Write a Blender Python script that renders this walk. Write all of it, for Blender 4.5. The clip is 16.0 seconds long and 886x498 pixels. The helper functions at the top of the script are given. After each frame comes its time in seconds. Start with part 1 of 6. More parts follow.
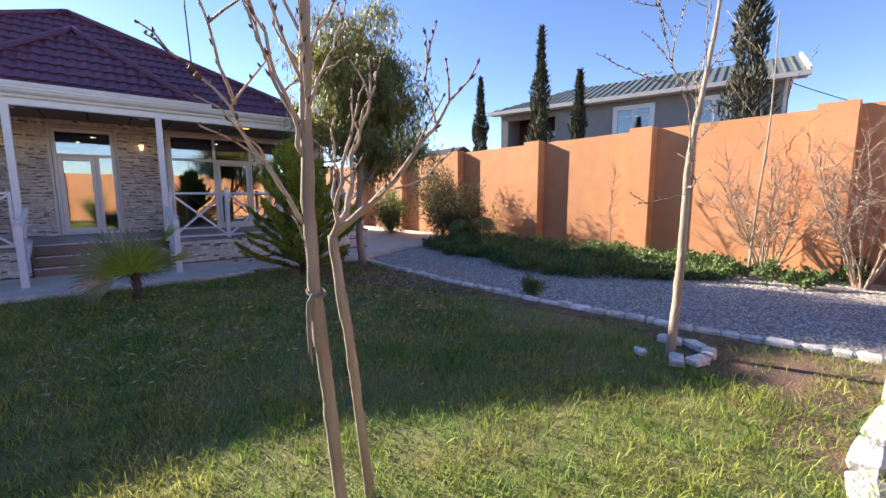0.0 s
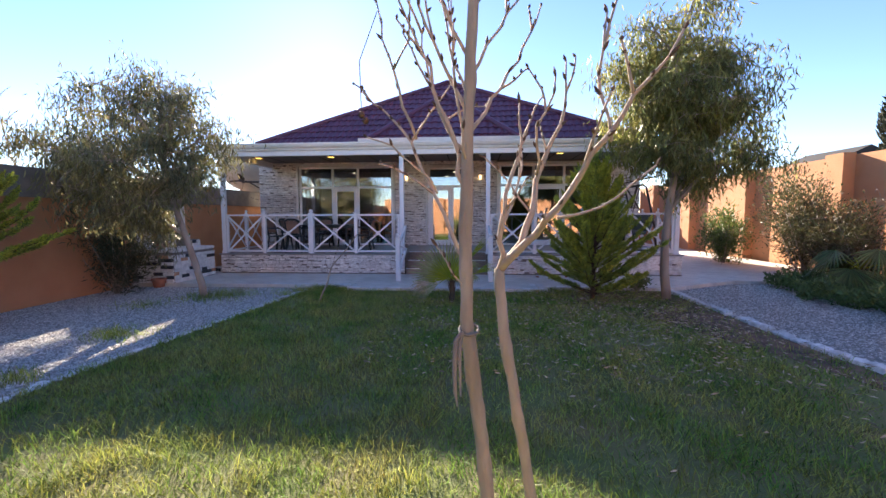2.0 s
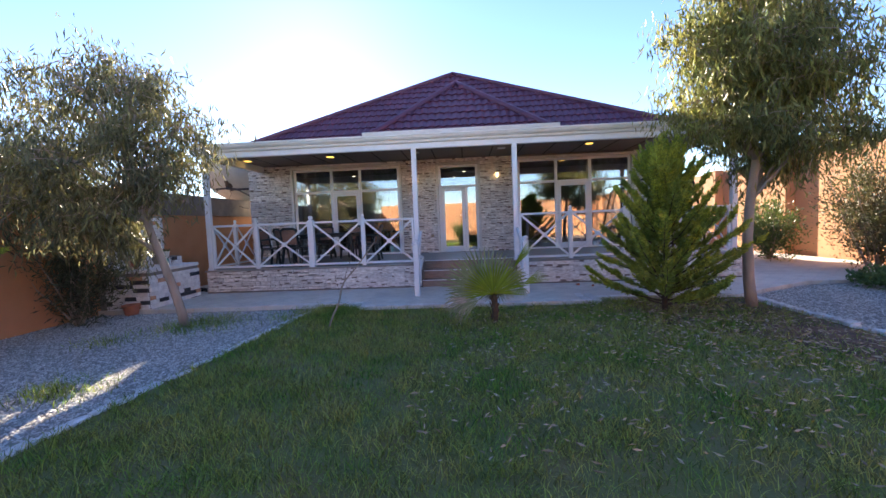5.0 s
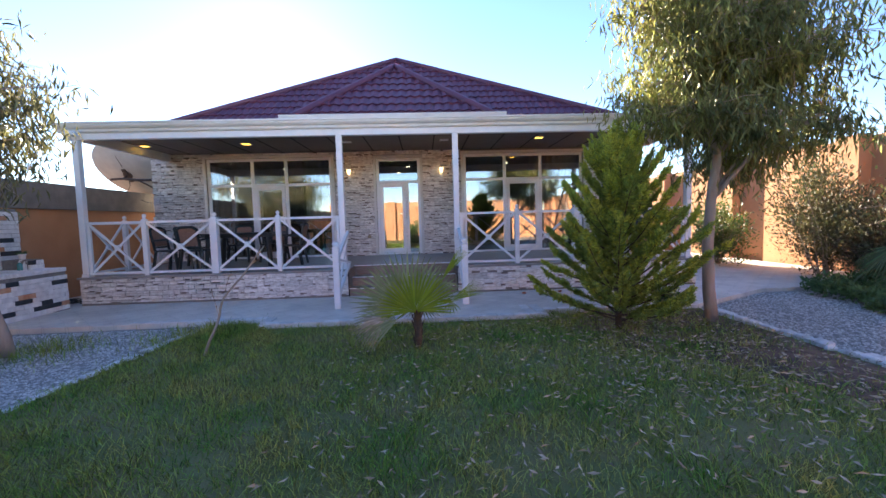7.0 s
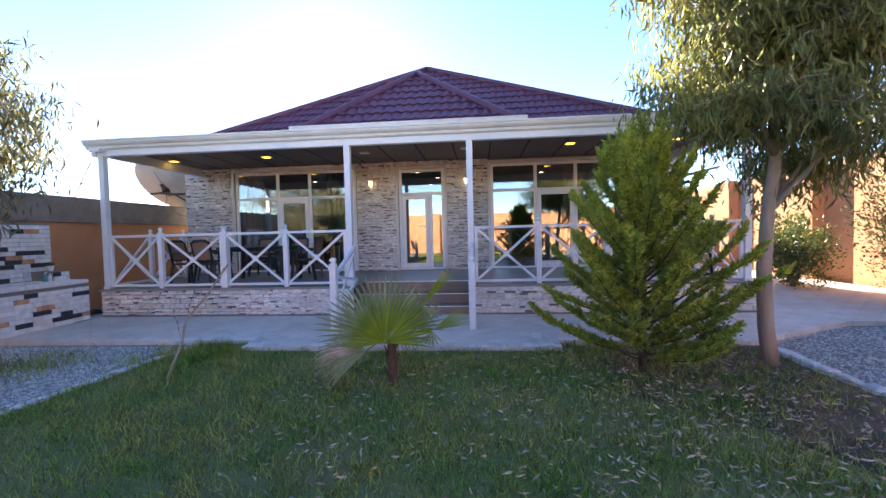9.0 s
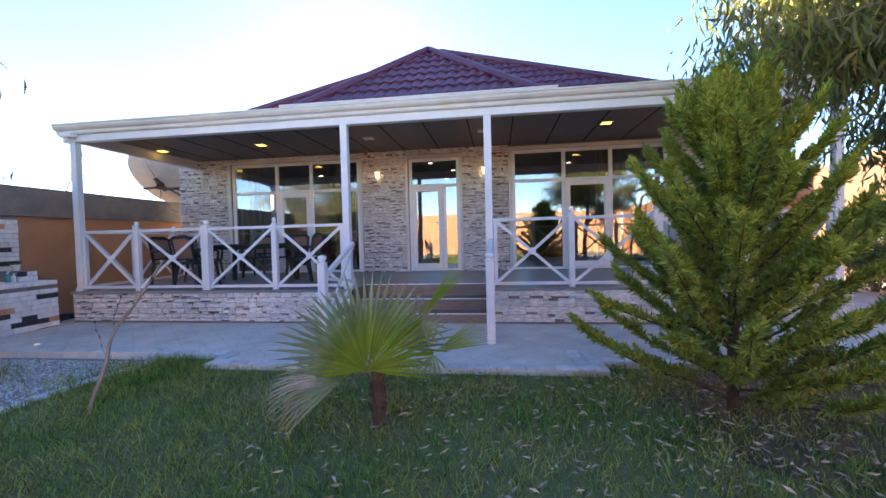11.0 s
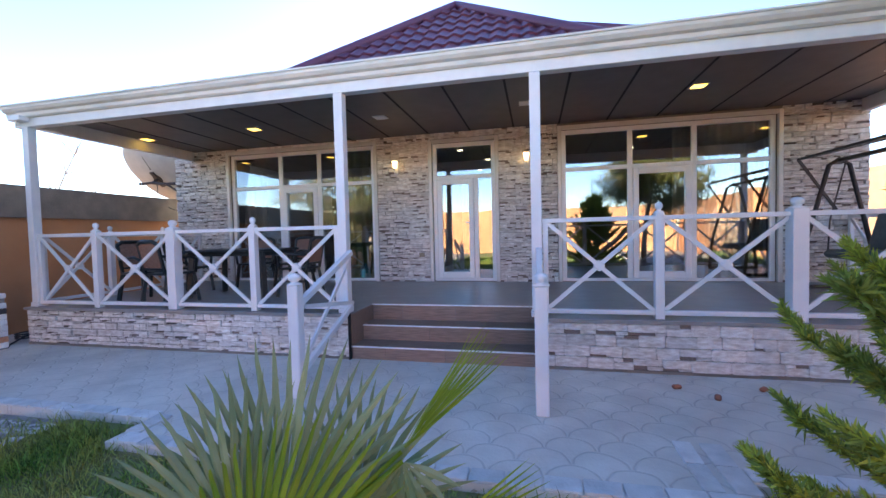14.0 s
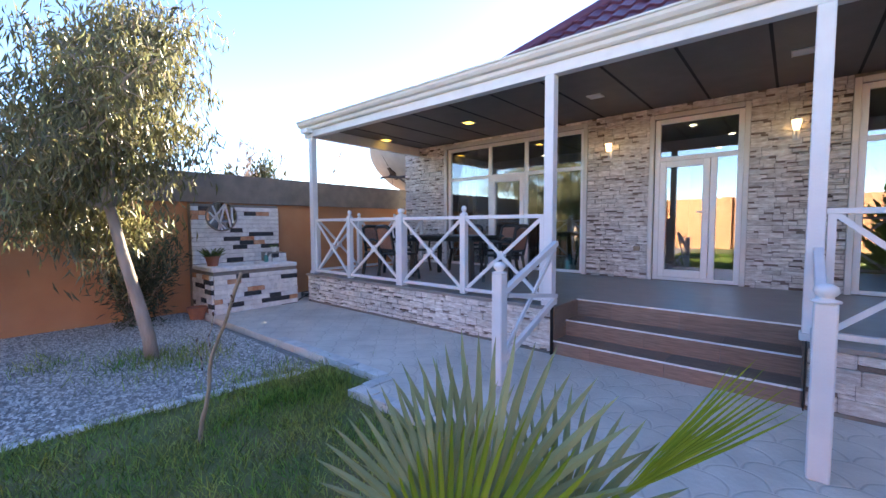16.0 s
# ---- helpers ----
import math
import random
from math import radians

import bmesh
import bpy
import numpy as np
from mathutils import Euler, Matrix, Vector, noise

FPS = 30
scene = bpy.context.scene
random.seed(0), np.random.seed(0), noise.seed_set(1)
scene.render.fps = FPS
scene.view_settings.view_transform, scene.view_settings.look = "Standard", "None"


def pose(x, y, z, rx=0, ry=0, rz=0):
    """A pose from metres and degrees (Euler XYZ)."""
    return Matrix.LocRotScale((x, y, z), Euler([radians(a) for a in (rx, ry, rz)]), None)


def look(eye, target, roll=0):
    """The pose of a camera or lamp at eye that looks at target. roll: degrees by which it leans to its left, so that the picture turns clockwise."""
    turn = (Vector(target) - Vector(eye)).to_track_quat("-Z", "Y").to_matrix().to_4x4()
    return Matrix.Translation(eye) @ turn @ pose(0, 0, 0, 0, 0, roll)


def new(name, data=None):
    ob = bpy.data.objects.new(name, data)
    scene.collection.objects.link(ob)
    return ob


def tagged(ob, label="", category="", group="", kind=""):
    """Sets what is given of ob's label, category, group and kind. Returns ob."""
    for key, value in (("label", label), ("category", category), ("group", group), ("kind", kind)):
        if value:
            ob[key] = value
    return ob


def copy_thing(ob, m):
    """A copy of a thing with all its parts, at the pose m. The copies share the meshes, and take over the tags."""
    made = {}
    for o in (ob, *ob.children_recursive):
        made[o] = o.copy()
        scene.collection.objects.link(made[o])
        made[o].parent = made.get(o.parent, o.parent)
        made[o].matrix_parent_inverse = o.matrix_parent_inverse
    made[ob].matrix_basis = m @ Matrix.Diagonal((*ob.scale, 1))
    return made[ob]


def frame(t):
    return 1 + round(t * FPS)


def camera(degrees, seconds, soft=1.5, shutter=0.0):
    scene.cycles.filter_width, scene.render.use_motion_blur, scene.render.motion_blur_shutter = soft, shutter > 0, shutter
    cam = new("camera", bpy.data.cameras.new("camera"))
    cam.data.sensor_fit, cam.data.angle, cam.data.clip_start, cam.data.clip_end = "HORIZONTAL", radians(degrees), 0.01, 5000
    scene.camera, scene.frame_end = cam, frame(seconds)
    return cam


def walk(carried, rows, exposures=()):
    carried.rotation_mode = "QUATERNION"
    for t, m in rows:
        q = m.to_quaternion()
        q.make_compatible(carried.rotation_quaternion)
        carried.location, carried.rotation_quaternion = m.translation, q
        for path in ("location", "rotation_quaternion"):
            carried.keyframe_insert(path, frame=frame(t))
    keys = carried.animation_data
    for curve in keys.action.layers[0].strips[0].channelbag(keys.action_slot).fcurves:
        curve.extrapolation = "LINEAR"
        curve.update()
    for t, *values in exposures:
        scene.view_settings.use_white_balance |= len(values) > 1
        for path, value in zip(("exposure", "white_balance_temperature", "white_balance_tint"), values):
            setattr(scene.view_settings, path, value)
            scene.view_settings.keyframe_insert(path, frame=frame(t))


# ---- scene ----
cam = camera(94.9, 16.0)
PATH = [
    (0, (0.854, -0.521, 1.589), (2.116, 1.008, 1.329), -0.2),
    (0.5, (1.159, -0.389, 1.606), (2.067, 1.378, 1.372), -0.4),
    (1, (1.313, -0.363, 1.627), (1.761, 1.576, 1.427), -0.4),
    (1.5, (1.448, -0.436, 1.631), (1.539, 1.554, 1.451), -0.1),
    (2, (1.47, -0.447, 1.625), (1.324, 1.541, 1.463), -0.2),
    (2.5, (1.364, -0.309, 1.608), (1.117, 1.671, 1.471), -0.5),
    (3, (1.197, -0.162, 1.608), (0.917, 1.815, 1.492), -0.8),
    (3.5, (1.061, 0.107, 1.584), (0.777, 2.083, 1.476), -1.2),
    (4, (0.909, 0.382, 1.552), (0.656, 2.363, 1.444), -1.6),
    (4.5, (0.71, 0.637, 1.55), (0.522, 2.624, 1.425), -2.1),
    (7, (1.205, 2.068, 1.527), (1.296, 4.061, 1.389), -1.6),
    (7.5, (1.457, 2.306, 1.522), (1.476, 4.302, 1.396), -1.7),
    (8, (1.596, 2.589, 1.494), (1.537, 4.585, 1.386), -1.7),
    (8.5, (1.765, 2.722, 1.506), (1.631, 4.716, 1.422), -1.5),
    (9, (1.98, 2.744, 1.56), (1.807, 4.735, 1.486), -1.4),
    (11.5, (1.967, 4.227, 1.414), (1.69, 6.207, 1.355), -1.6),
    (12, (1.864, 4.511, 1.481), (1.587, 6.491, 1.418), -1.9),
    (12.5, (1.82, 4.856, 1.52), (1.547, 6.836, 1.46), -2.3),
    (13, (1.798, 5.166, 1.54), (1.518, 7.145, 1.481), -2.4),
    (13.5, (1.782, 5.454, 1.55), (1.451, 7.426, 1.49), -1.9),
    (14, (1.835, 5.607, 1.554), (1.394, 7.556, 1.478), -1.4),
    (14.5, (1.876, 5.685, 1.57), (1.259, 7.585, 1.476), -1.0),
    (15, (1.886, 5.677, 1.587), (1.047, 7.489, 1.473), -0.7),
    (15.5, (1.822, 5.712, 1.568), (0.747, 7.395, 1.45), -0.4),
    (16, (1.72, 5.756, 1.568), (0.419, 7.27, 1.448), -0.2),
]
walk(cam, [(t, look(eye, target, roll)) for t, eye, target, roll in PATH],
     [(0.0, 1.72, 6700, 15), (1.0, 1.95, 6700, 15), (2.0, 2.06, 6700, 15), (4.5, 2.2, 6700, 13), (9.0, 2.58, 6700, 11), (11.5, 2.68, 6700, 11),
      (12.5, 2.5, 6750, 11), (13.0, 2.66, 6750, 10), (13.5, 2.82, 6750, 10), (16.0, 2.88, 6750, 11)])
# ---- sky, sun ----
SUN = Vector((-0.31, 0.88, 0.384)).normalized()
world = bpy.data.worlds.new("sky")
scene.world = world
world.use_nodes = True
wn = world.node_tree.nodes
sky = wn.new("ShaderNodeTexSky")
sky.sky_type, sky.sun_disc = "NISHITA", False
sky.sun_elevation = math.asin(SUN.z)
sky.sun_rotation = math.atan2(SUN.x, SUN.y)
sky.air_density, sky.dust_density, sky.ozone_density = 0.8, 0.04, 1.8
wn["Background"].inputs["Strength"].default_value = 0.09
hue = wn.new("ShaderNodeHueSaturation")
hue.inputs["Hue"].default_value, hue.inputs["Saturation"].default_value = 0.511, 1.14
world.node_tree.links.new(sky.outputs[0], hue.inputs["Color"])
world.node_tree.links.new(hue.outputs[0], wn["Background"].inputs["Color"])
sun = new("sun", bpy.data.lights.new("sun", "SUN"))
sun.data.energy, sun.data.angle, sun.data.color = 5.0, radians(0.6), (1.0, 0.9, 0.74)
sun.matrix_world = look(SUN * 60, (0, 0, 0))


# ---- materials ----
def mat(name, col, rough=0.7, col2=None, scale=8.0, bump=0.0, bscale=60.0, metal=0.0, obj_random=0.0, island=0.0,
        stain=0.0, coord="Object", spec=0.5, hue=0.0, trans=0.0, stretch=(1, 1, 1)):
    m = bpy.data.materials.new(name)
    m.use_nodes = True
    nt = m.node_tree
    N, L = nt.nodes, nt.links
    b = N["Principled BSDF"]
    b.inputs["Roughness"].default_value, b.inputs["Metallic"].default_value = rough, metal
    b.inputs["Specular IOR Level"].default_value = spec
    tc = N.new("ShaderNodeTexCoord")
    mp = N.new("ShaderNodeMapping")
    mp.inputs["Scale"].default_value = stretch
    if coord == "World":
        pos = N.new("ShaderNodeNewGeometry")
        L.new(pos.outputs["Position"], mp.inputs["Vector"])
    else:
        L.new(tc.outputs[coord], mp.inputs["Vector"])
    n1 = N.new("ShaderNodeTexNoise")
    n1.inputs["Scale"].default_value, n1.inputs["Detail"].default_value = scale, 6
    L.new(mp.outputs[0], n1.inputs["Vector"])
    ramp = N.new("ShaderNodeValToRGB")
    ramp.color_ramp.elements[0].position, ramp.color_ramp.elements[1].position = 0.32, 0.68
    c2 = col2 or tuple(c * 0.8 for c in col)
    ramp.color_ramp.elements[0].color, ramp.color_ramp.elements[1].color = (*col, 1), (*c2, 1)
    L.new(n1.outputs["Fac"], ramp.inputs[0])
    out = ramp.outputs[0]
    if stain:
        n2 = N.new("ShaderNodeTexNoise")
        n2.inputs["Scale"].default_value, n2.inputs["Detail"].default_value = scale * 0.13, 4
        L.new(mp.outputs[0], n2.inputs["Vector"])
        r2 = N.new("ShaderNodeMapRange")
        r2.inputs["From Min"].default_value, r2.inputs["From Max"].default_value = 0.35, 0.7
        r2.inputs["To Min"].default_value, r2.inputs["To Max"].default_value = 1.0, 1.0 - stain
        L.new(n2.outputs["Fac"], r2.inputs["Value"])
        mx = N.new("ShaderNodeMix")
        mx.data_type, mx.blend_type = "RGBA", "MULTIPLY"
        mx.inputs["Factor"].default_value = 1.0
        L.new(out, mx.inputs["A"])
        L.new(r2.outputs[0], mx.inputs["B"])
        out = mx.outputs["Result"]
    if obj_random or island:
        src = N.new("ShaderNodeObjectInfo" if obj_random else "ShaderNodeNewGeometry")
        k = obj_random or island
        r3 = N.new("ShaderNodeMapRange")
        r3.inputs["To Min"].default_value, r3.inputs["To Max"].default_value = 1.0 - k, 1.0 + k
        L.new(src.outputs["Random" if obj_random else "Random Per Island"], r3.inputs["Value"])
        hs = N.new("ShaderNodeHueSaturation")
        L.new(r3.outputs[0], hs.inputs["Value"])
        if hue:
            r4 = N.new("ShaderNodeMapRange")
            r4.inputs["To Min"].default_value, r4.inputs["To Max"].default_value = 0.5 - hue, 0.5 + hue
            wh = N.new("ShaderNodeTexWhiteNoise")
            wh.noise_dimensions = "1D"
            L.new(src.outputs["Random" if obj_random else "Random Per Island"], wh.inputs["W"])
            L.new(wh.outputs["Value"], r4.inputs["Value"])
            L.new(r4.outputs[0], hs.inputs["Hue"])
        L.new(out, hs.inputs["Color"])
        out = hs.outputs[0]
    L.new(out, b.inputs["Base Color"])
    if bump:
        n3 = N.new("ShaderNodeTexNoise")
        n3.inputs["Scale"].default_value, n3.inputs["Detail"].default_value = bscale, 5
        L.new(mp.outputs[0], n3.inputs["Vector"])
        bp = N.new("ShaderNodeBump")
        bp.inputs["Strength"].default_value, bp.inputs["Distance"].default_value = bump, 0.02
        L.new(n3.outputs["Fac"], bp.inputs["Height"])
        L.new(bp.outputs[0], b.inputs["Normal"])
    if trans:
        tr = N.new("ShaderNodeBsdfTranslucent")
        L.new(out, tr.inputs["Color"])
        ms = N.new("ShaderNodeMixShader")
        ms.inputs[0].default_value = trans
        L.new(b.outputs[0], ms.inputs[1])
        L.new(tr.outputs[0], ms.inputs[2])
        L.new(ms.outputs[0], N["Material Output"].inputs["Surface"])
    return m


def glass_mat(name, tint=(0.75, 0.8, 0.8), reflect=0.3):
    m = bpy.data.materials.new(name)
    m.use_nodes = True
    N, L = m.node_tree.nodes, m.node_tree.links
    N.remove(N["Principled BSDF"])
    t = N.new("ShaderNodeBsdfTransparent")
    t.inputs[0].default_value = (*tint, 1)
    g = N.new("ShaderNodeBsdfGlossy")
    g.inputs["Roughness"].default_value = 0.01
    g.inputs["Color"].default_value = (0.95, 0.97, 1.0, 1)
    ms = N.new("ShaderNodeMixShader")
    fr = N.new("ShaderNodeFresnel")
    fr.inputs["IOR"].default_value = 1.6
    ad = N.new("ShaderNodeMath")
    ad.operation, ad.use_clamp = "ADD", True
    ad.inputs[1].default_value = reflect
    L.new(fr.outputs[0], ad.inputs[0])
    L.new(ad.outputs[0], ms.inputs[0])
    L.new(t.outputs[0], ms.inputs[1])
    L.new(g.outputs[0], ms.inputs[2])
    L.new(ms.outputs[0], N["Material Output"].inputs["Surface"])
    return m


def glow(name, col, strength):
    m = bpy.data.materials.new(name)
    m.use_nodes = True
    b = m.node_tree.nodes["Principled BSDF"]
    b.inputs["Base Color"].default_value = (*col, 1)
    b.inputs["Emission Color"].default_value = (*col, 1)
    b.inputs["Emission Strength"].default_value = strength
    return m


M_EARTH = mat("dry_earth", (0.27, 0.16, 0.10), 0.95, (0.11, 0.075, 0.055), 6.0, 1.0, 40, stain=0.3)
M_LAWN = mat("lawn_soil", (0.15, 0.19, 0.055), 0.95, (0.22, 0.19, 0.08), 2.2, 0.8, 70, stain=0.25)
M_BLADE = mat("grass_blade", (0.13, 0.25, 0.035), 0.6, (0.36, 0.35, 0.09), 1.7, island=0.7, hue=0.03, trans=0.35, spec=0.3)
M_GRAVELBED = mat("gravel_bed", (0.34, 0.315, 0.285), 0.95, (0.2, 0.18, 0.165), 30, 0.9, 60)
M_PEBBLE = mat("pebble", (0.58, 0.545, 0.495), 0.85, (0.38, 0.35, 0.31), 20, island=0.45)
M_PAVE = mat("stamped_concrete", (0.74, 0.685, 0.60), 0.8, (0.60, 0.55, 0.48), 3.0, 0.3, 30, stain=0.22)
nt = M_PAVE.node_tree
warp = nt.nodes.new("ShaderNodeTexNoise")
warp.inputs["Scale"].default_value = 4.0
wadd = nt.nodes.new("ShaderNodeMix")
wadd.data_type, wadd.blend_type = "RGBA", "LINEAR_LIGHT"
wadd.inputs["Factor"].default_value = 0.03
tco = nt.nodes.new("ShaderNodeTexCoord")
nt.links.new(tco.outputs["Object"], wadd.inputs["A"])
nt.links.new(tco.outputs["Object"], warp.inputs["Vector"])
nt.links.new(warp.outputs["Color"], wadd.inputs["B"])


def calc(op, a, b=None):
    """A math node in the pavement's tree; a and b are sockets or numbers."""
    n = nt.nodes.new("ShaderNodeMath")
    n.operation = op
    for k, v in enumerate((a, b)):
        if v is None:
            continue
        if isinstance(v, (int, float)):
            n.inputs[k].default_value = v
        else:
            nt.links.new(v, n.inputs[k])
    return n.outputs[0]


# fish-scale stamp: half circles in rows, each row shifted by half a scale
split = nt.nodes.new("ShaderNodeSeparateXYZ")
nt.links.new(wadd.outputs["Result"], split.inputs[0])
SCALE = 0.34
across, along = calc("DIVIDE", split.outputs[0], SCALE), calc("DIVIDE", split.outputs[1], SCALE / 2)
rown = calc("FLOOR", along)
shift = calc("MULTIPLY", calc("FLOORED_MODULO", rown, 2.0), 0.5)
fx = calc("SUBTRACT", calc("FRACT", calc("ADD", across, shift)), 0.5)
fy = calc("MULTIPLY", calc("FRACT", along), 0.5)
away = calc("SQRT", calc("ADD", calc("MULTIPLY", fx, fx), calc("MULTIPLY", fy, fy)))
rim = calc("ABSOLUTE", calc("SUBTRACT", away, 0.47))
grv = nt.nodes.new("ShaderNodeMapRange")
grv.inputs["From Max"].default_value = 0.035
nt.links.new(rim, grv.inputs["Value"])
bmp = nt.nodes.new("ShaderNodeBump")
bmp.inputs["Strength"].default_value, bmp.inputs["Distance"].default_value = 0.45, 0.012
nt.links.new(grv.outputs[0], bmp.inputs["Height"])
jnt = nt.nodes.new("ShaderNodeMapRange")
jnt.inputs["From Max"].default_value, jnt.inputs["To Min"].default_value = 0.03, 0.8
nt.links.new(rim, jnt.inputs["Value"])
jmx = nt.nodes.new("ShaderNodeMix")
jmx.data_type, jmx.blend_type = "RGBA", "MULTIPLY"
jmx.inputs["Factor"].default_value = 1.0
nt.links.new(nt.nodes["Principled BSDF"].inputs["Base Color"].links[0].from_socket, jmx.inputs["A"])
nt.links.new(jnt.outputs[0], jmx.inputs["B"])
nt.links.new(jmx.outputs["Result"], nt.nodes["Principled BSDF"].inputs["Base Color"])
old = nt.nodes["Principled BSDF"].inputs["Normal"].links[0].from_node
nt.links.new(old.outputs[0], bmp.inputs["Normal"])
nt.links.new(bmp.outputs[0], nt.nodes["Principled BSDF"].inputs["Normal"])
M_PAVEB = mat("pale_paver", (0.66, 0.65, 0.62), 0.8, (0.5, 0.5, 0.48), 9, 0.3, 50, obj_random=0.12, coord="World")
M_KERB = mat("whitewashed_stone", (0.8, 0.78, 0.75), 0.85, (0.5, 0.47, 0.44), 12, 0.5, 40, obj_random=0.1, coord="World")
M_ORANGE = mat("orange_plaster", (0.61, 0.30, 0.15), 0.9, (0.55, 0.26, 0.125), 2.5, 0.35, 90, stain=0.18)
M_CONC = mat("grey_concrete", (0.27, 0.235, 0.2), 0.9, (0.2, 0.175, 0.15), 5, 0.5, 40, stain=0.25)
M_STONE = mat("ledge_stone", (0.92, 0.89, 0.85), 0.85, (0.60, 0.53, 0.47), 11, 1.0, 45, obj_random=0.16, coord="World", stretch=(1, 1, 3.2))
M_STONEJ = mat("ledge_stone_rest", (0.90, 0.87, 0.83), 0.85, (0.60, 0.53, 0.47), 11, 1.0, 45, island=0.16, stretch=(1, 1, 3.2))
M_STONED = mat("ledge_stone_dark", (0.15, 0.105, 0.085), 0.85, (0.25, 0.2, 0.17), 20, 0.6, 45, island=0.45)
M_MORTAR = mat("mortar", (0.28, 0.25, 0.22), 0.95, (0.2, 0.18, 0.16), 20, 0.4, 80)
M_WHITE = mat("white_paint", (0.78, 0.78, 0.78), 0.45, (0.72, 0.72, 0.73), 6, 0.08, 60, stain=0.08)
M_GUTTER = mat("cream_gutter", (0.74, 0.72, 0.68), 0.45, (0.66, 0.64, 0.60), 5, 0.05, 30, stain=0.15)
M_PVC = mat("white_pvc", (0.8, 0.8, 0.8), 0.3, (0.77, 0.77, 0.77), 3)
M_ROOF = mat("purple_roof_tile", (0.135, 0.043, 0.078), 0.42, (0.11, 0.036, 0.065), 6, 0.15, 70, stain=0.2)
M_CEIL = mat("brown_panel", (0.15, 0.122, 0.117), 0.5, (0.125, 0.101, 0.096), 4, 0.05, 30, stain=0.1)
M_GROOVE = mat("dark_groove", (0.02, 0.017, 0.016), 0.8)
M_FLOOR = mat("grey_floor_tile", (0.3, 0.28, 0.265), 0.35, (0.25, 0.235, 0.22), 5, 0.05, 60, stain=0.12)
M_STEP = mat("wood_look_tile", (0.30, 0.20, 0.15), 0.5, (0.18, 0.12, 0.09), 6, 0.1, 40, obj_random=0.18, stretch=(1, 14, 14))
M_NOSE = mat("pale_metal_trim", (0.85, 0.85, 0.86), 0.35)
M_GLASS = glass_mat("window_glass", (0.72, 0.76, 0.76), 0.16)
M_INT = mat("interior_plaster", (0.35, 0.31, 0.26), 0.9, (0.3, 0.27, 0.22), 3)
# near-black tone with the shade of unlit rooms put into the colour
M_INTD = mat("interior_shade", (0.07, 0.055, 0.045), 0.8, (0.1, 0.08, 0.06), 3)
M_CURT = mat("olive_curtain", (0.20, 0.24, 0.07), 0.85, (0.16, 0.19, 0.055), 10, trans=0.2)
M_CURTB = mat("beige_curtain", (0.42, 0.34, 0.24), 0.85, (0.36, 0.28, 0.2), 10, trans=0.2)
M_BLACK = mat("dark_plastic", (0.012, 0.02, 0.022), 0.4, (0.01, 0.014, 0.015), 8)
M_GLOWY = glow("warm_lamp", (1.0, 0.66, 0.3), 0.9)
M_GLOWD = glow("warm_downlight", (1.0, 0.60, 0.10), 0.9)
M_GLOWI = glow("room_light", (1.0, 0.85, 0.6), 1.2)


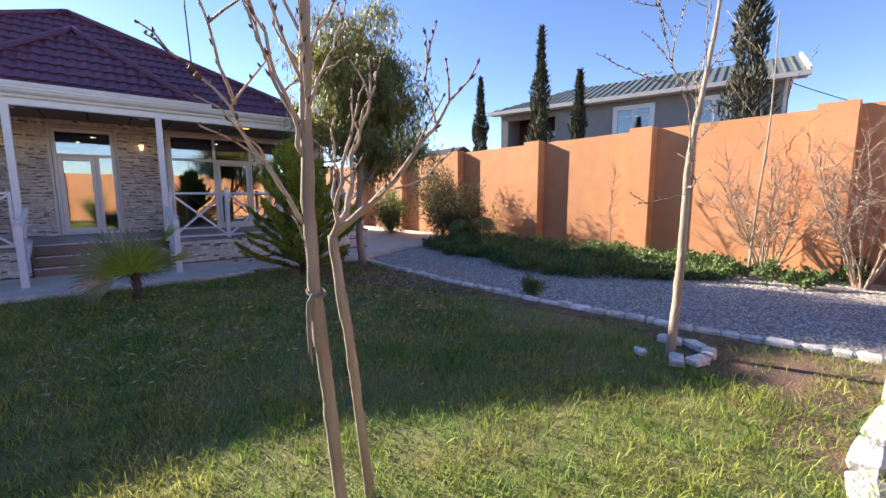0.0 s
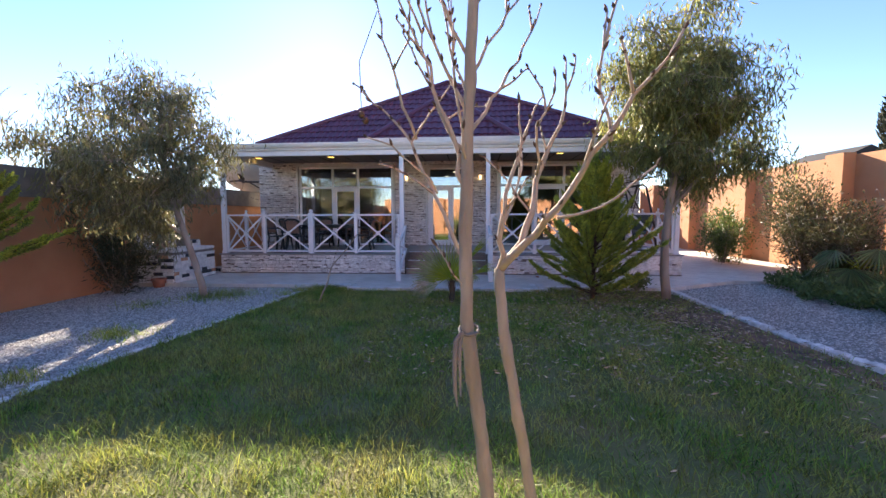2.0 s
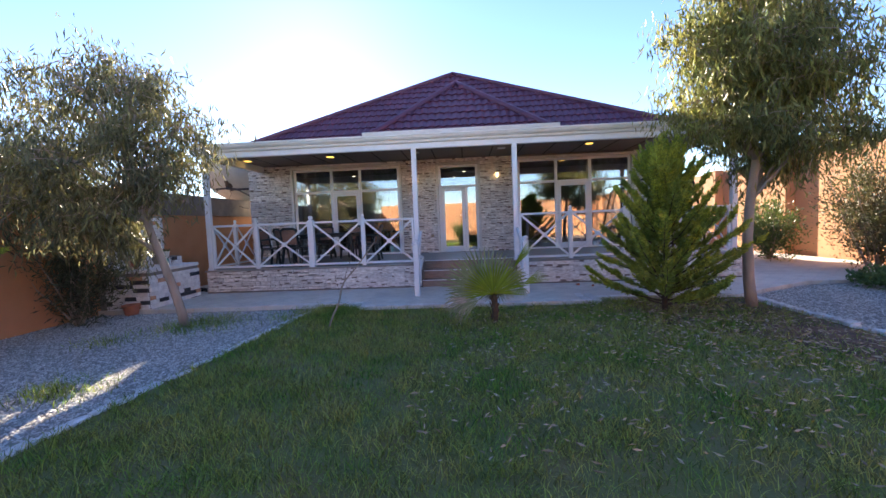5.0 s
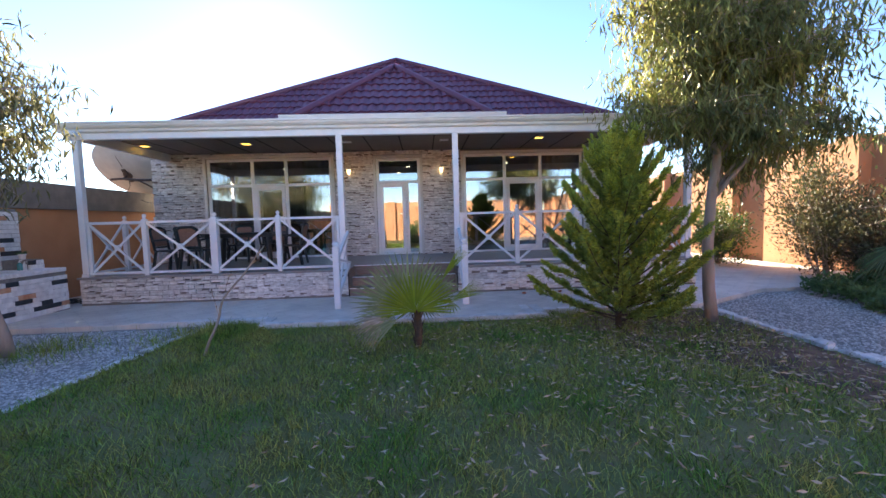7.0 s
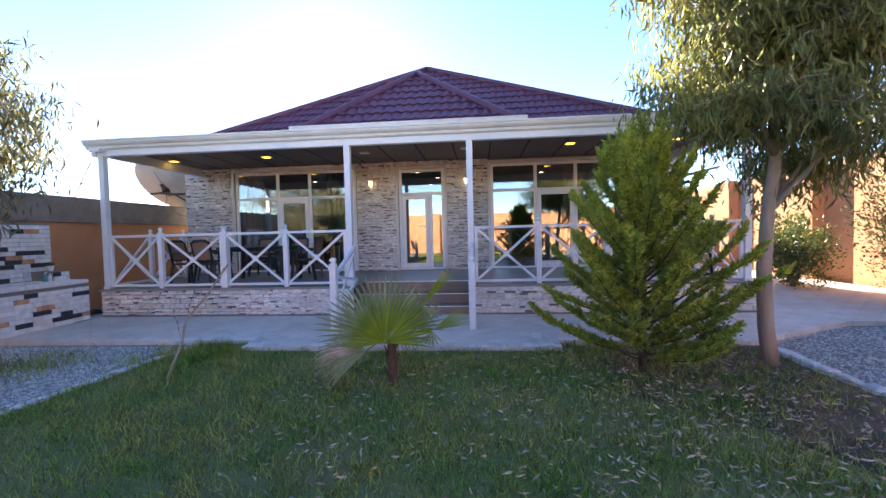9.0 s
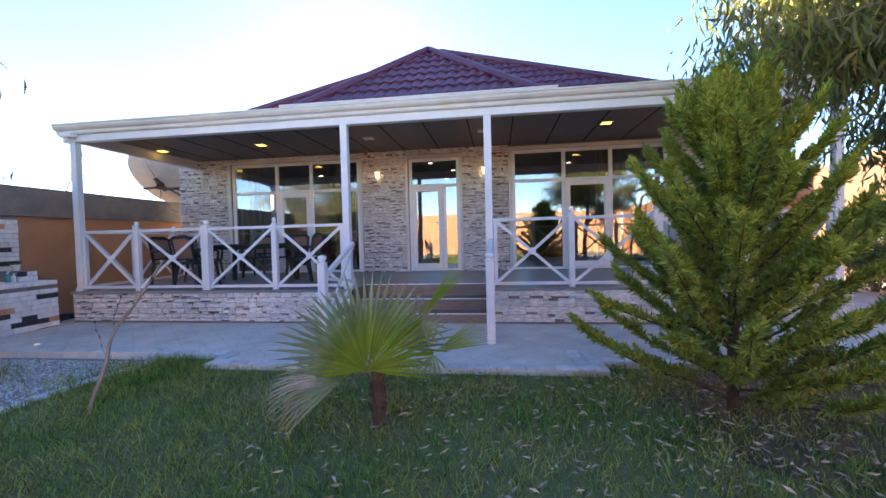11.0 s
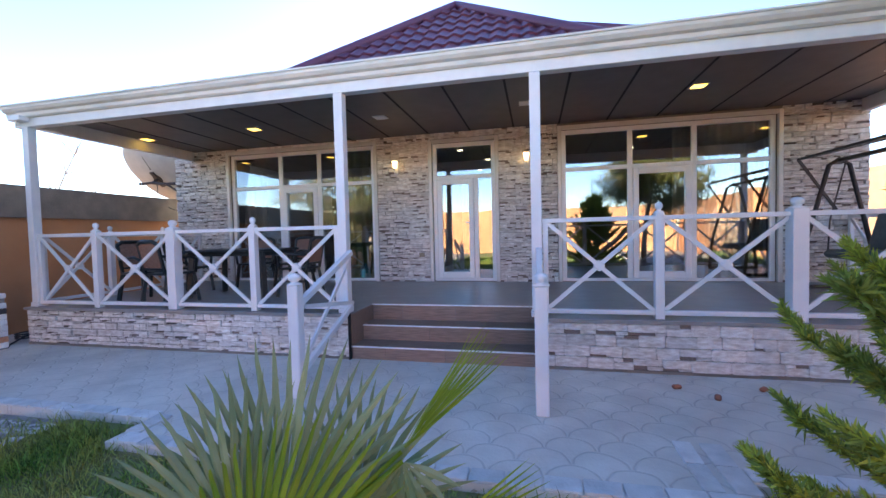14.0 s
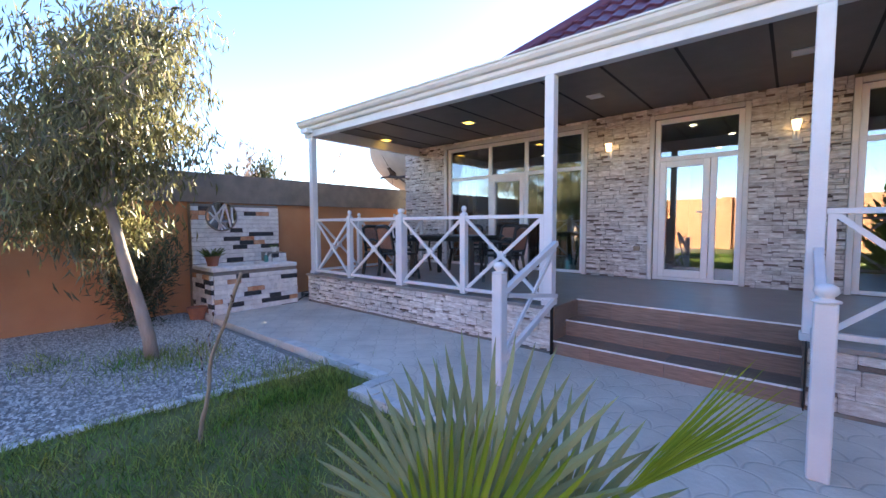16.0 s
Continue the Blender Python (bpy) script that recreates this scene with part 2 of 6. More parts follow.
# ---- mesh helpers ----
class Geo:
    """Vertices and faces gathered for one mesh."""

    def __init__(self):
        self.v, self.f = [], []

    def add(self, vs, fs):
        o = len(self.v)
        self.v += [tuple(p) for p in vs]
        self.f += [tuple(i + o for i in q) for q in fs]
        return self

    def box(self, a, b, m=None):
        (x0, y0, z0), (x1, y1, z1) = a, b
        vs = [Vector(p) for p in ((x0, y0, z0), (x1, y0, z0), (x1, y1, z0), (x0, y1, z0), (x0, y0, z1), (x1, y0, z1), (x1, y1, z1), (x0, y1, z1))]
        if m:
            vs = [m @ p for p in vs]
        return self.add(vs, [(3, 2, 1, 0), (4, 5, 6, 7), (0, 1, 5, 4), (1, 2, 6, 5), (2, 3, 7, 6), (3, 0, 4, 7)])

    def bar(self, p, q, w, h, up=(0, 0, 1)):
        """A square bar from p to q, w wide and h high."""
        p, q = Vector(p), Vector(q)
        d = (q - p).normalized()
        s = d.cross(Vector(up))
        s = s.normalized() if s.length > 1e-4 else Vector((1, 0, 0))
        u = s.cross(d)
        vs = [c + s * a * w / 2 + u * b * h / 2 for c in (p, q) for a, b in ((-1, -1), (1, -1), (1, 1), (-1, 1))]
        return self.add(vs, [(0, 1, 2, 3), (7, 6, 5, 4), (0, 4, 5, 1), (1, 5, 6, 2), (2, 6, 7, 3), (3, 7, 4, 0)])

    def tube(self, pts, rad, n=8):
        pts = [Vector(p) for p in pts]
        vs, fs = [], []
        side = None
        for i, p in enumerate(pts):
            d = (pts[min(i + 1, len(pts) - 1)] - pts[max(i - 1, 0)]).normalized()
            if side is None:
                side = d.cross(Vector((0.3, 0.9, 0.1)))
            side = (side - d * side.dot(d)).normalized()
            up = d.cross(side)
            r = rad[i] if isinstance(rad, (list, tuple)) else rad
            for k in range(n):
                a = 2 * math.pi * k / n
                vs.append(p + side * math.cos(a) * r + up * math.sin(a) * r)
        for i in range(len(pts) - 1):
            for k in range(n):
                a, b = i * n + k, i * n + (k + 1) % n
                fs.append((a, b, b + n, a + n))
        fs.append(tuple(range(n - 1, -1, -1)))
        fs.append(tuple(range((len(pts) - 1) * n, len(pts) * n)))
        return self.add(vs, fs)

    def lathe(self, prof, at=(0, 0, 0), n=16):
        at = Vector(at)
        vs = [at + Vector((r * math.cos(2 * math.pi * k / n), r * math.sin(2 * math.pi * k / n), z)) for r, z in prof for k in range(n)]
        fs = [(i * n + k, i * n + (k + 1) % n, (i + 1) * n + (k + 1) % n, (i + 1) * n + k) for i in range(len(prof) - 1) for k in range(n)]
        fs += [tuple(range(n - 1, -1, -1)), tuple(range((len(prof) - 1) * n, len(prof) * n))]
        return self.add(vs, fs)

    def mesh(self, name, material, smooth=False, bevel=0.0):
        me = bpy.data.meshes.new(name)
        me.from_pydata(self.v, [], self.f)
        if bevel:
            bm = bmesh.new()
            bm.from_mesh(me)
            bmesh.ops.bevel(bm, geom=bm.edges[:], offset=bevel, segments=1, affect="EDGES", clamp_overlap=True)
            bm.to_mesh(me)
            bm.free()
        me.materials.append(material)
        if smooth:
            me.shade_smooth()
        return me


def part(name, geo, material, parent=None, label="", smooth=False, bevel=0.0):
    ob = new(name, geo.mesh(name, material, smooth, bevel) if isinstance(geo, Geo) else geo)
    if parent:
        ob.parent = parent
    if label:
        tagged(ob, label)
    return ob


def thing(name, label, category, group="", kind="", at=(0, 0, 0)):
    ob = new(name)
    ob.empty_display_size = 0.1
    ob.location = at
    return tagged(ob, label, category, group, kind)


def raw_mesh(name, verts, faces, material, smooth=False):
    """A mesh from numpy arrays of vertices and of equal-sided faces."""
    me = bpy.data.meshes.new(name)
    nf, k = faces.shape
    me.vertices.add(len(verts))
    me.vertices.foreach_set("co", verts.astype(np.float32).ravel())
    me.loops.add(nf * k)
    me.loops.foreach_set("vertex_index", faces.astype(np.int32).ravel())
    me.polygons.add(nf)
    me.polygons.foreach_set("loop_start", np.arange(0, nf * k, k, dtype=np.int32))
    me.polygons.foreach_set("loop_total", np.full(nf, k, dtype=np.int32))
    me.update(calc_edges=True)
    me.validate()
    me.materials.append(material)
    if smooth:
        me.shade_smooth()
    return me
# ---- ground ----
Z_LAWN, Z_GRAVEL, Z_PAVE, Z_FLOOR = 0.07, 0.05, 0.12, 0.65
WALL_L, WALL_R, WALL_B = -6.3, 10.9, -9.0


def kerb_right(y):
    """The right-hand kerb line: where the lawn ends and the gravel begins."""
    d = np.clip(4.6 - np.asarray(y, float), 0.0, 5.4)
    return 5.44 + 0.05 * d + 0.02 * d * d


def kerb_left(y):
    """The left-hand kerb line."""
    return -2.02 - 0.1 * np.clip(8.0 - np.asarray(y, float), 0.0, 5.0)


def sheet(name, outline, z, material, label, category, thick=0.12):
    g = Geo()
    n = len(outline)
    g.add([(x, y, z) for x, y in outline] + [(x, y, z - thick) for x, y in outline],
          [tuple(range(n))] + [(i, i + n, (i + 1) % n + n, (i + 1) % n) for i in range(n)])
    ob = part(name, g, material)
    return tagged(ob, label, category, kind="structure")


g = Geo()
g.add([(-400, -400, -0.02), (400, -400, -0.02), (400, 400, -0.02), (-400, 400, -0.02)], [(0, 1, 2, 3)])
tagged(part("ground", g, M_EARTH), "bare dry brown earth around the garden", "ground", kind="structure")
ys = [-8.9 + i * 0.5 for i in range(34)] + [8.1]
sheet("lawn", [(kerb_left(y), y) for y in (3.0, -8.9)] + [(kerb_right(y), y) for y in ys] + [(3.0, 8.1), (3.0, 7.85), (-1.2, 7.85), (-1.2, 8.2), (kerb_left(8.0), 8.2)], Z_LAWN, M_LAWN,
      "short patchy garden lawn, green with dry straw spots", "lawn")
sheet("gravel_left", [(WALL_L, -8.9), (kerb_left(-8.9) - 0.06, -8.9), (kerb_left(3.0) - 0.06, 3.0), (kerb_left(8.0) - 0.06, 8.2), (-2.9, 8.2), (-5.1, 8.15), (WALL_L, 8.15)], Z_GRAVEL, M_GRAVELBED,
      "bed of loose pale grey gravel beside the lawn", "gravel")
sheet("gravel_right", [(kerb_right(y) + 0.06, y) for y in ys] + [(7.4, 9.2), (WALL_R, 9.2), (WALL_R, -8.9)], Z_GRAVEL, M_GRAVELBED,
      "bed of loose grey gravel along the garden wall", "gravel")
sheet("pavement", [(-6.3, 8.2), (-1.2, 8.22), (-1.2, 7.86), (3.0, 7.86), (3.0, 8.12), (5.4, 8.12), (7.4, 9.22), (10.9, 9.22), (10.9, 24), (-6.3, 24)], Z_PAVE, M_PAVE,
      "worn grey stamped-concrete path around the house", "pavement")

soil = [(kerb_right(y) - 0.07, y) for y in (8.0, 7, 6, 5, 4, 3, 2, 1, 0, -0.6)] + [(4.6, -0.3), (4.1, -0.38), (3.72, -0.5), (3.9, 0.0), (4.45, 0.45), (5.1, 0.9), (5.4, 1.6), (5.3, 2.4), (5.15, 3.2), (4.95, 4.0), (4.5, 5.0), (4.0, 5.9), (3.3, 6.5), (3.2, 7.3), (3.6, 8.0)]
sheet("soil_strip", soil, Z_LAWN + 0.006, M_EARTH, "bare brown soil along the kerb", "soil", 0.05)

# ---- garden walls ----
def garden_wall(name, a, b, h, label, cap=0.0, pil=(), inward=(0, 0)):
    """A plastered wall from a to b with pilasters at the given distances and, if cap, a raw concrete upper band."""
    a, b = Vector((*a, 0)), Vector((*b, 0))
    d = (b - a).normalized()
    n = Vector((*inward, 0))
    L = (b - a).length
    root = thing(name, label, "wall", kind="structure", at=a)
    def slab(part_name, s0, s1, z0, z1, t0, t1, material, bev=0.012):
        g = Geo()
        segs = max(1, int((s1 - s0) / 1.0))
        vs, fs = [], []
        for i in range(segs + 1):
            s = s0 + (s1 - s0) * i / segs
            for t, z in ((t0, z0), (t1, z0), (t1, z1), (t0, z1)):
                wob = 0.012 * noise.noise(Vector((s * 0.7, z, t))) if z == z1 else 0
                p = d * s + n * t
                vs.append((p.x, p.y, z + wob))
        for i in range(segs):
            for k in range(4):
                q = i * 4
                fs.append((q + k, q + (k + 1) % 4, q + 4 + (k + 1) % 4, q + 4 + k))
        fs += [(3, 2, 1, 0), tuple(segs * 4 + k for k in range(4))]
        g.add(vs, fs)
        bm_mesh = g.mesh(part_name, material)
        bm = bmesh.new()
        bm.from_mesh(bm_mesh)
        bmesh.ops.recalc_face_normals(bm, faces=bm.faces[:])
        bm.to_mesh(bm_mesh)
        bm.free()
        ob = new(part_name, bm_mesh)
        ob.parent = root
        return ob
    slab("wall_panel", 0, L, -0.1, h, -0.22, 0.0, M_ORANGE)
    for s in pil:
        slab("pilaster", s - 0.27, s + 0.27, -0.1, h + 0.045, 0.0, 0.30, M_ORANGE)
    if cap:
        slab("concrete_band", 0, L, h, h + cap, -0.24, 0.06, M_CONC)
    return root


garden_wall("wall_east", (WALL_R + 0.2, -9), (WALL_R + 0.2, 24), 3.14, "tall orange plastered garden wall with square pilasters", 0,
            [y + 9 for y in (-6.3, -2.7, 0.75, 4.15, 7.38, 10.95, 14.6, 18.2, 21.8)], (-1, 0))
garden_wall("wall_west", (WALL_L, -9), (WALL_L, 24), 1.98, "orange plastered garden wall under a raw grey concrete band", 0.52, [], (1, 0))
garden_wall("wall_south", (-6.3, WALL_B), (11, WALL_B), 3.1, "orange plastered garden wall with pilasters behind the lawn", 0, [1.5, 5, 8.5, 12, 15.5], (0, 1))
garden_wall("wall_north", (-6.3, 24), (11, 24), 3.1, "orange plastered garden wall at the end of the path", 0, [], (0, -1))

# ---- house ----
Y_W = 13.06   # outer face of the front wall's backing
X_WL, X_WR, Z_CEIL = -5.78, 6.77, 3.42
OPEN = [(-4.41, -1.18, 0.66, 3.29), (-0.02, 1.15, 0.66, 3.23), (2.31, 5.57, 0.66, 3.30)]
house = thing("wall_house", "single-storey house wall faced with pale ledge stone", "house wall", kind="structure", at=(0, Y_W, 0))


def wall_pieces(x0, x1, z0, z1, openings):
    """Rectangles that fill a wall around its openings."""
    xs = x0
    for a, b, c, e in openings:
        yield xs, a, z0, z1
        if c > z0:
            yield a, b, z0, c
        yield a, b, e, z1
        xs = b
    yield xs, x1, z0, z1


g = Geo()
for a, b, c, e in wall_pieces(X_WL, X_WR, 0.0, 4.0, OPEN):
    g.box((a, 0, c), (b, 0.3, e))
part("front_backing", g, M_MORTAR, house)
g = Geo().box((X_WL, 0.3, 0), (X_WL + 0.3, 10.0, 4.0)).box((X_WR - 0.3, 0.3, 0), (X_WR, 10.0, 4.0)).box((X_WL + 0.3, 9.7, 0), (X_WR - 0.3, 10.0, 4.0))
part("side_and_back_wall", g, M_STONEJ, house)
# rooms behind the glass
g = Geo().box((X_WL + 0.3, 13.36, 0.5), (X_WR - 0.3, 22.7, 0.62))
tagged(part("floor_inside", g, M_FLOOR), "dim tiled floor inside the house", "floor", kind="structure")
g = Geo().box((X_WL + 0.3, 13.36, 3.34), (X_WR - 0.3, 22.7, 3.44))
tagged(part("ceiling_inside", g, M_INT), "plain plaster ceiling inside the house", "ceiling", kind="structure")
for i, x in enumerate((-0.75, 1.75)):
    g = Geo().box((x, 13.36, 0.62), (x + 0.15, 19.5, 3.34))
    tagged(part("wall_inside_%d" % (i + 1), g, M_INT), "plain plaster partition wall inside the house", "wall", kind="structure")
# back wall coloured dark to stand in for the rooms' shade
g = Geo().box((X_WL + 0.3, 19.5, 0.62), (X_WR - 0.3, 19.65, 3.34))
tagged(part("wall_inside_3", g, M_INTD), "back wall of the rooms, coloured dark for the unlit depth", "wall", kind="structure")

# porch slab
PX0, PX1, PY = -5.25, 6.62, 9.95
SX0, SX1 = -0.27, 1.83
g = Geo()
g.box((PX0, PY, 0), (SX0, Y_W, 0.615)).box((SX1, PY, 0), (PX1, Y_W, 0.615)).box((SX0, PY + 0.65, 0), (SX1, Y_W, 0.615))
tagged(part("porch_base", g, M_MORTAR), "raised masonry base of the porch", "porch", kind="structure")
g = Geo()
g.box((PX0 - 0.03, PY - 0.05, 0.615), (SX0, Y_W, Z_FLOOR)).box((SX1, PY - 0.05, 0.615), (PX1 + 0.03, Y_W, Z_FLOOR)).box((SX0, PY + 0.665, 0.615), (SX1, Y_W, Z_FLOOR))
tagged(part("porch_floor", g, M_FLOOR), "grey tiled porch floor with a thin overhanging edge", "floor", kind="structure")

# canopy
CX0, CX1, CY = -5.36, 6.75, 9.98
g = Geo().box((CX0 + 0.1, CY + 0.12, Z_CEIL), (CX1 - 0.1, Y_W + 0.3, Z_CEIL + 0.08))
for i in range(16):
    x = CX0 + 0.6 + i * 0.78
    if x < CX1 - 0.2:
        g.box((x, CY + 0.14, Z_CEIL - 0.006), (x + 0.03, Y_W - 0.03, Z_CEIL - 0.001))
ceiling = tagged(part("ceiling", g, M_CEIL), "dark brown panelled porch ceiling with black joints", "ceiling", kind="structure")
ceiling.data.materials.append(M_GROOVE)
for p in ceiling.data.polygons:
    p.material_index = 0 if p.index < 6 else 1
canopy = thing("canopy_edge", "white painted porch beam with a cream rain gutter", "beam", kind="structure", at=(0, CY, 3.2))
part("beam", Geo().box((CX0, 0, 0.0), (CX1, 0.12, 0.3)), M_WHITE, canopy, bevel=0.006)
part("side_beam", Geo().box((CX0, 0.12, 0.03), (CX0 + 0.1, 3.05, 0.3)), M_WHITE, canopy, bevel=0.006)
part("side_beam", Geo().box((CX1 - 0.1, 0.12, 0.03), (CX1, 3.05, 0.3)), M_WHITE, canopy, bevel=0.006)


def gutter(parent, x0, x1, y, z, name="gutter"):
    prof = [(0, 0.0), (-0.03, 0.0), (-0.05, 0.02), (-0.055, 0.06), (-0.09, 0.075), (-0.115, 0.11), (-0.12, 0.14), (-0.135, 0.145), (-0.135, 0.165), (-0.105, 0.165), (-0.1, 0.12), (-0.02, 0.05), (0, 0.05)]
    g = Geo()
    n = len(prof)
    g.add([(x, y + a, z + b) for x in (x0, x1) for a, b in prof], [(i, (i + 1) % n, (i + 1) % n + n, i + n) for i in range(n)] + [tuple(range(n - 1, -1, -1)), tuple(range(n, 2 * n))])
    return part(name, g, M_GUTTER, parent)


gutter(canopy, CX0 - 0.06, CX1 + 0.06, 0.0, 0.12)
gutter(canopy, -1.55, 2.92, 0.40, 0.30, "upper_gutter")
part("roof_slab", Geo().box((CX0, 0.02, 0.305), (CX1, 3.6, 0.335)), M_GUTTER, canopy)
part("outlet", Geo().box((CX0 + 0.08, -0.13, 0.06), (CX0 + 0.3, -0.002, 0.13)).box((CX0 + 0.16, -0.1, 0.0), (CX0 + 0.2, -0.06, 0.06)), M_WHITE, canopy, bevel=0.008)

# roof
roof = thing("roof", "purple-brown metal tile hip roof with a small front hip", "roof", kind="structure", at=(0, 0, 0))


def tiled(name, a, b, c, pitch=0.35, wave=0.2):
    """Stepped wavy tiles on the triangle with eave a-b and top c."""
    a, b, c = Vector(a), Vector(b), Vector(c)
    ex = (b - a).normalized()
    up = c - a
    up = up - ex * up.dot(ex)
    H = up.length
    up.normalize()
    nrm = ex.cross(up).normalized()
    if nrm.z < 0:
        nrm = -nrm
    W = (b - a).length
    cx = (c - a).dot(ex)
    g = Geo()
    rows = int(H / pitch) + 1
    for r in range(rows):
        v0, v1 = r * pitch, min((r + 1) * pitch, H)
        if v1 - v0 < 0.02:
            continue
        x0, x1 = cx * v0 / H, W + (cx - W) * v0 / H
        y0, y1 = cx * v1 / H, W + (cx - W) * v1 / H
        n = max(2, int((x1 - x0) / wave * 6))
        lo, dn, hi = [], [], []
        for i in range(n + 1):
            s = x0 + (x1 - x0) * i / n
            w = math.sin(2 * math.pi * s / wave) * 0.022
            sag = -0.02 * math.sin(2 * math.pi * s / wave)
            s2 = min(max(s, y0), y1)
            lo.append(a + ex * s + up * (v0 + sag) + nrm * (0.045 + w))
            dn.append(a + ex * s + up * (v0 + sag) + nrm * (0.01 + w * 0.9))
            hi.append(a + ex * s2 + up * v1 + nrm * (0.012 + w * 0.9))
        m = n + 1
        g.add(dn + lo + hi, [(i, i + 1, i + 1 + m, i + m) for i in range(n)] + [(i + m, i + 1 + m, i + 1 + 2 * m, i + 2 * m) for i in range(n)])
    return part(name, g, M_ROOF, roof)


APEX, DAP = (0.47, 15.8, 6.77), (0.60, 12.55, 5.36)
BL, BR = (-5.8, 12.93, 4.0), (6.6, 12.7, 4.05)
DL, DR = (-1.45, 10.4, 3.56), (2.78, 10.4, 3.56)
tiled("front_tiles", BL, BR, APEX)
tiled("front_hip_tiles", DL, DR, DAP)
g = Geo()
dback = (0.60, 14.1, 5.36)
g.add([DAP, DL, dback, DR, (-1.45, 13.0, 3.56), (2.78, 13.0, 3.56)], [(0, 2, 1), (0, 3, 2), (1, 2, 4), (3, 5, 2)])
g.add([APEX, BL, (-5.8, 23.5, 4.0), BR, (6.9, 23.5, 4.05)], [(0, 1, 2), (0, 4, 3), (0, 2, 4)])
part("side_slope", g, M_ROOF, roof)
for p, q in ((DL, DAP), (DR, DAP), (DAP, dback), (BL, APEX), (BR, APEX)):
    g = Geo()
    p, q = Vector(p) + Vector((0, 0, 0.05)), Vector(q) + Vector((0, 0, 0.05))
    g.tube([p.lerp(q, i / 12) for i in range(13)], 0.075, 8)
    part("ridge_cap", g, M_ROOF, roof, smooth=True)
# ---- windows and doors ----
def unit(name, x0, x1, z0, z1, cols, transom, leaf, label, category):
    """A white framed glazed unit: columns at cols, one transom, and a door leaf in column number leaf."""
    root = thing(name, label, category, kind="structure", at=(0, Y_W + 0.06, 0))
    F = 0.075
    fr = Geo()
    fr.box((x0, -0.035, z0), (x0 + F, 0.035, z1)).box((x1 - F, -0.035, z0), (x1, 0.035, z1))
    fr.box((x0 + F, -0.035, z1 - F), (x1 - F, 0.035, z1)).box((x0 + F, -0.035, z0), (x1 - F, 0.035, z0 + 0.05))
    part("window_frame", fr, M_PVC, root, bevel=0.006)
    for c in cols[1:-1]:
        part("mullion", Geo().box((c - 0.04, -0.03, z0 + 0.05), (c + 0.04, 0.03, z1 - F if len(cols) > 3 else transom - 0.035)), M_PVC, root, bevel=0.006)
    edges = [x0 + F] + [v for c in cols[1:-1] for v in (c - 0.04, c + 0.04)] + [x1 - F]
    for i in range(len(cols) - 1):
        a, b = edges[2 * i], edges[2 * i + 1]
        joined = len(cols) == 3
        if joined and i == 0:
            part("transom", Geo().box((x0 + F, -0.032, transom - 0.035), (x1 - F, 0.032, transom + 0.035)), M_PVC, root, bevel=0.006)
            pane = part("pane", Geo().box((x0 + F, -0.006, transom + 0.035), (x1 - F, 0.006, z1 - F)), M_GLASS, root)
            pane.visible_shadow = False
        if not joined:
            part("transom", Geo().box((a, -0.032, transom - 0.035), (b, 0.032, transom + 0.035)), M_PVC, root, bevel=0.006)
            pane = part("pane", Geo().box((a, -0.006, transom + 0.035), (b, 0.006, z1 - F)), M_GLASS, root)
            pane.visible_shadow = False
        if i == leaf:
            d = Geo()
            W = 0.095
            za, zb = z0 + 0.055, transom - 0.04
            d.box((a + 0.004, -0.05, za), (a + W, 0.02, zb)).box((b - W, -0.05, za), (b - 0.004, 0.02, zb))
            d.box((a + W, -0.05, zb - W), (b - W, 0.02, zb)).box((a + W, -0.05, za), (b - W, 0.02, za + W + 0.02))
            leaf_ob = part("door_leaf", d, M_PVC, root, bevel=0.008)
            pane = part("pane", Geo().box((a + W, -0.008, za + W + 0.02), (b - W, 0.004, zb - W)), M_GLASS, leaf_ob)
            pane.visible_shadow = False
            hd = Geo().box((b - 0.06, -0.062, 1.62), (b - 0.03, -0.05, 1.82)).box((b - 0.055, -0.1, 1.74), (b - 0.035, -0.062, 1.76)).box((b - 0.16, -0.105, 1.735), (b - 0.035, -0.09, 1.76))
            part("handle", hd, M_NOSE, leaf_ob, bevel=0.004)
        else:
            pane = part("pane", Geo().box((a, -0.006, z0 + 0.05), (b, 0.006, transom - 0.035)), M_GLASS, root)
            pane.visible_shadow = False
    return root


(a0, a1, a2, a3), (b0, b1, b2, b3), (c0, c1, c2, c3) = OPEN
unit("window_1", a0, a1, a2, a3, [a0, -3.25, -2.38, a1], 2.59, 1, "white plastic glazed front with a balcony door and upper lights", "window")
unit("door_1", b0, b1, b2, b3, [b0, 0.79, b1], 2.60, 0, "white glazed entrance door with side light and transom", "door")
unit("window_2", c0, c1, c2, c3, [c0, 3.43, 4.41, c1], 2.62, 1, "white plastic glazed front with a door and upper lights", "window")
for i, (x0, x1, z0, z1) in enumerate(OPEN):
    g = Geo().box((x0 - 0.07, -0.055, z0 - 0.005), (x0, 0.0, z1 + 0.07)).box((x1, -0.055, z0 - 0.005), (x1 + 0.07, 0.0, z1 + 0.07)).box((x0, -0.055, z1), (x1, 0.0, z1 + 0.07))
    ob = tagged(part("trim_%d" % (i + 1), g, M_GUTTER, bevel=0.008), "cream painted surround of a glazed opening", "trim", kind="structure")
    ob.location = (0, Y_W, 0)


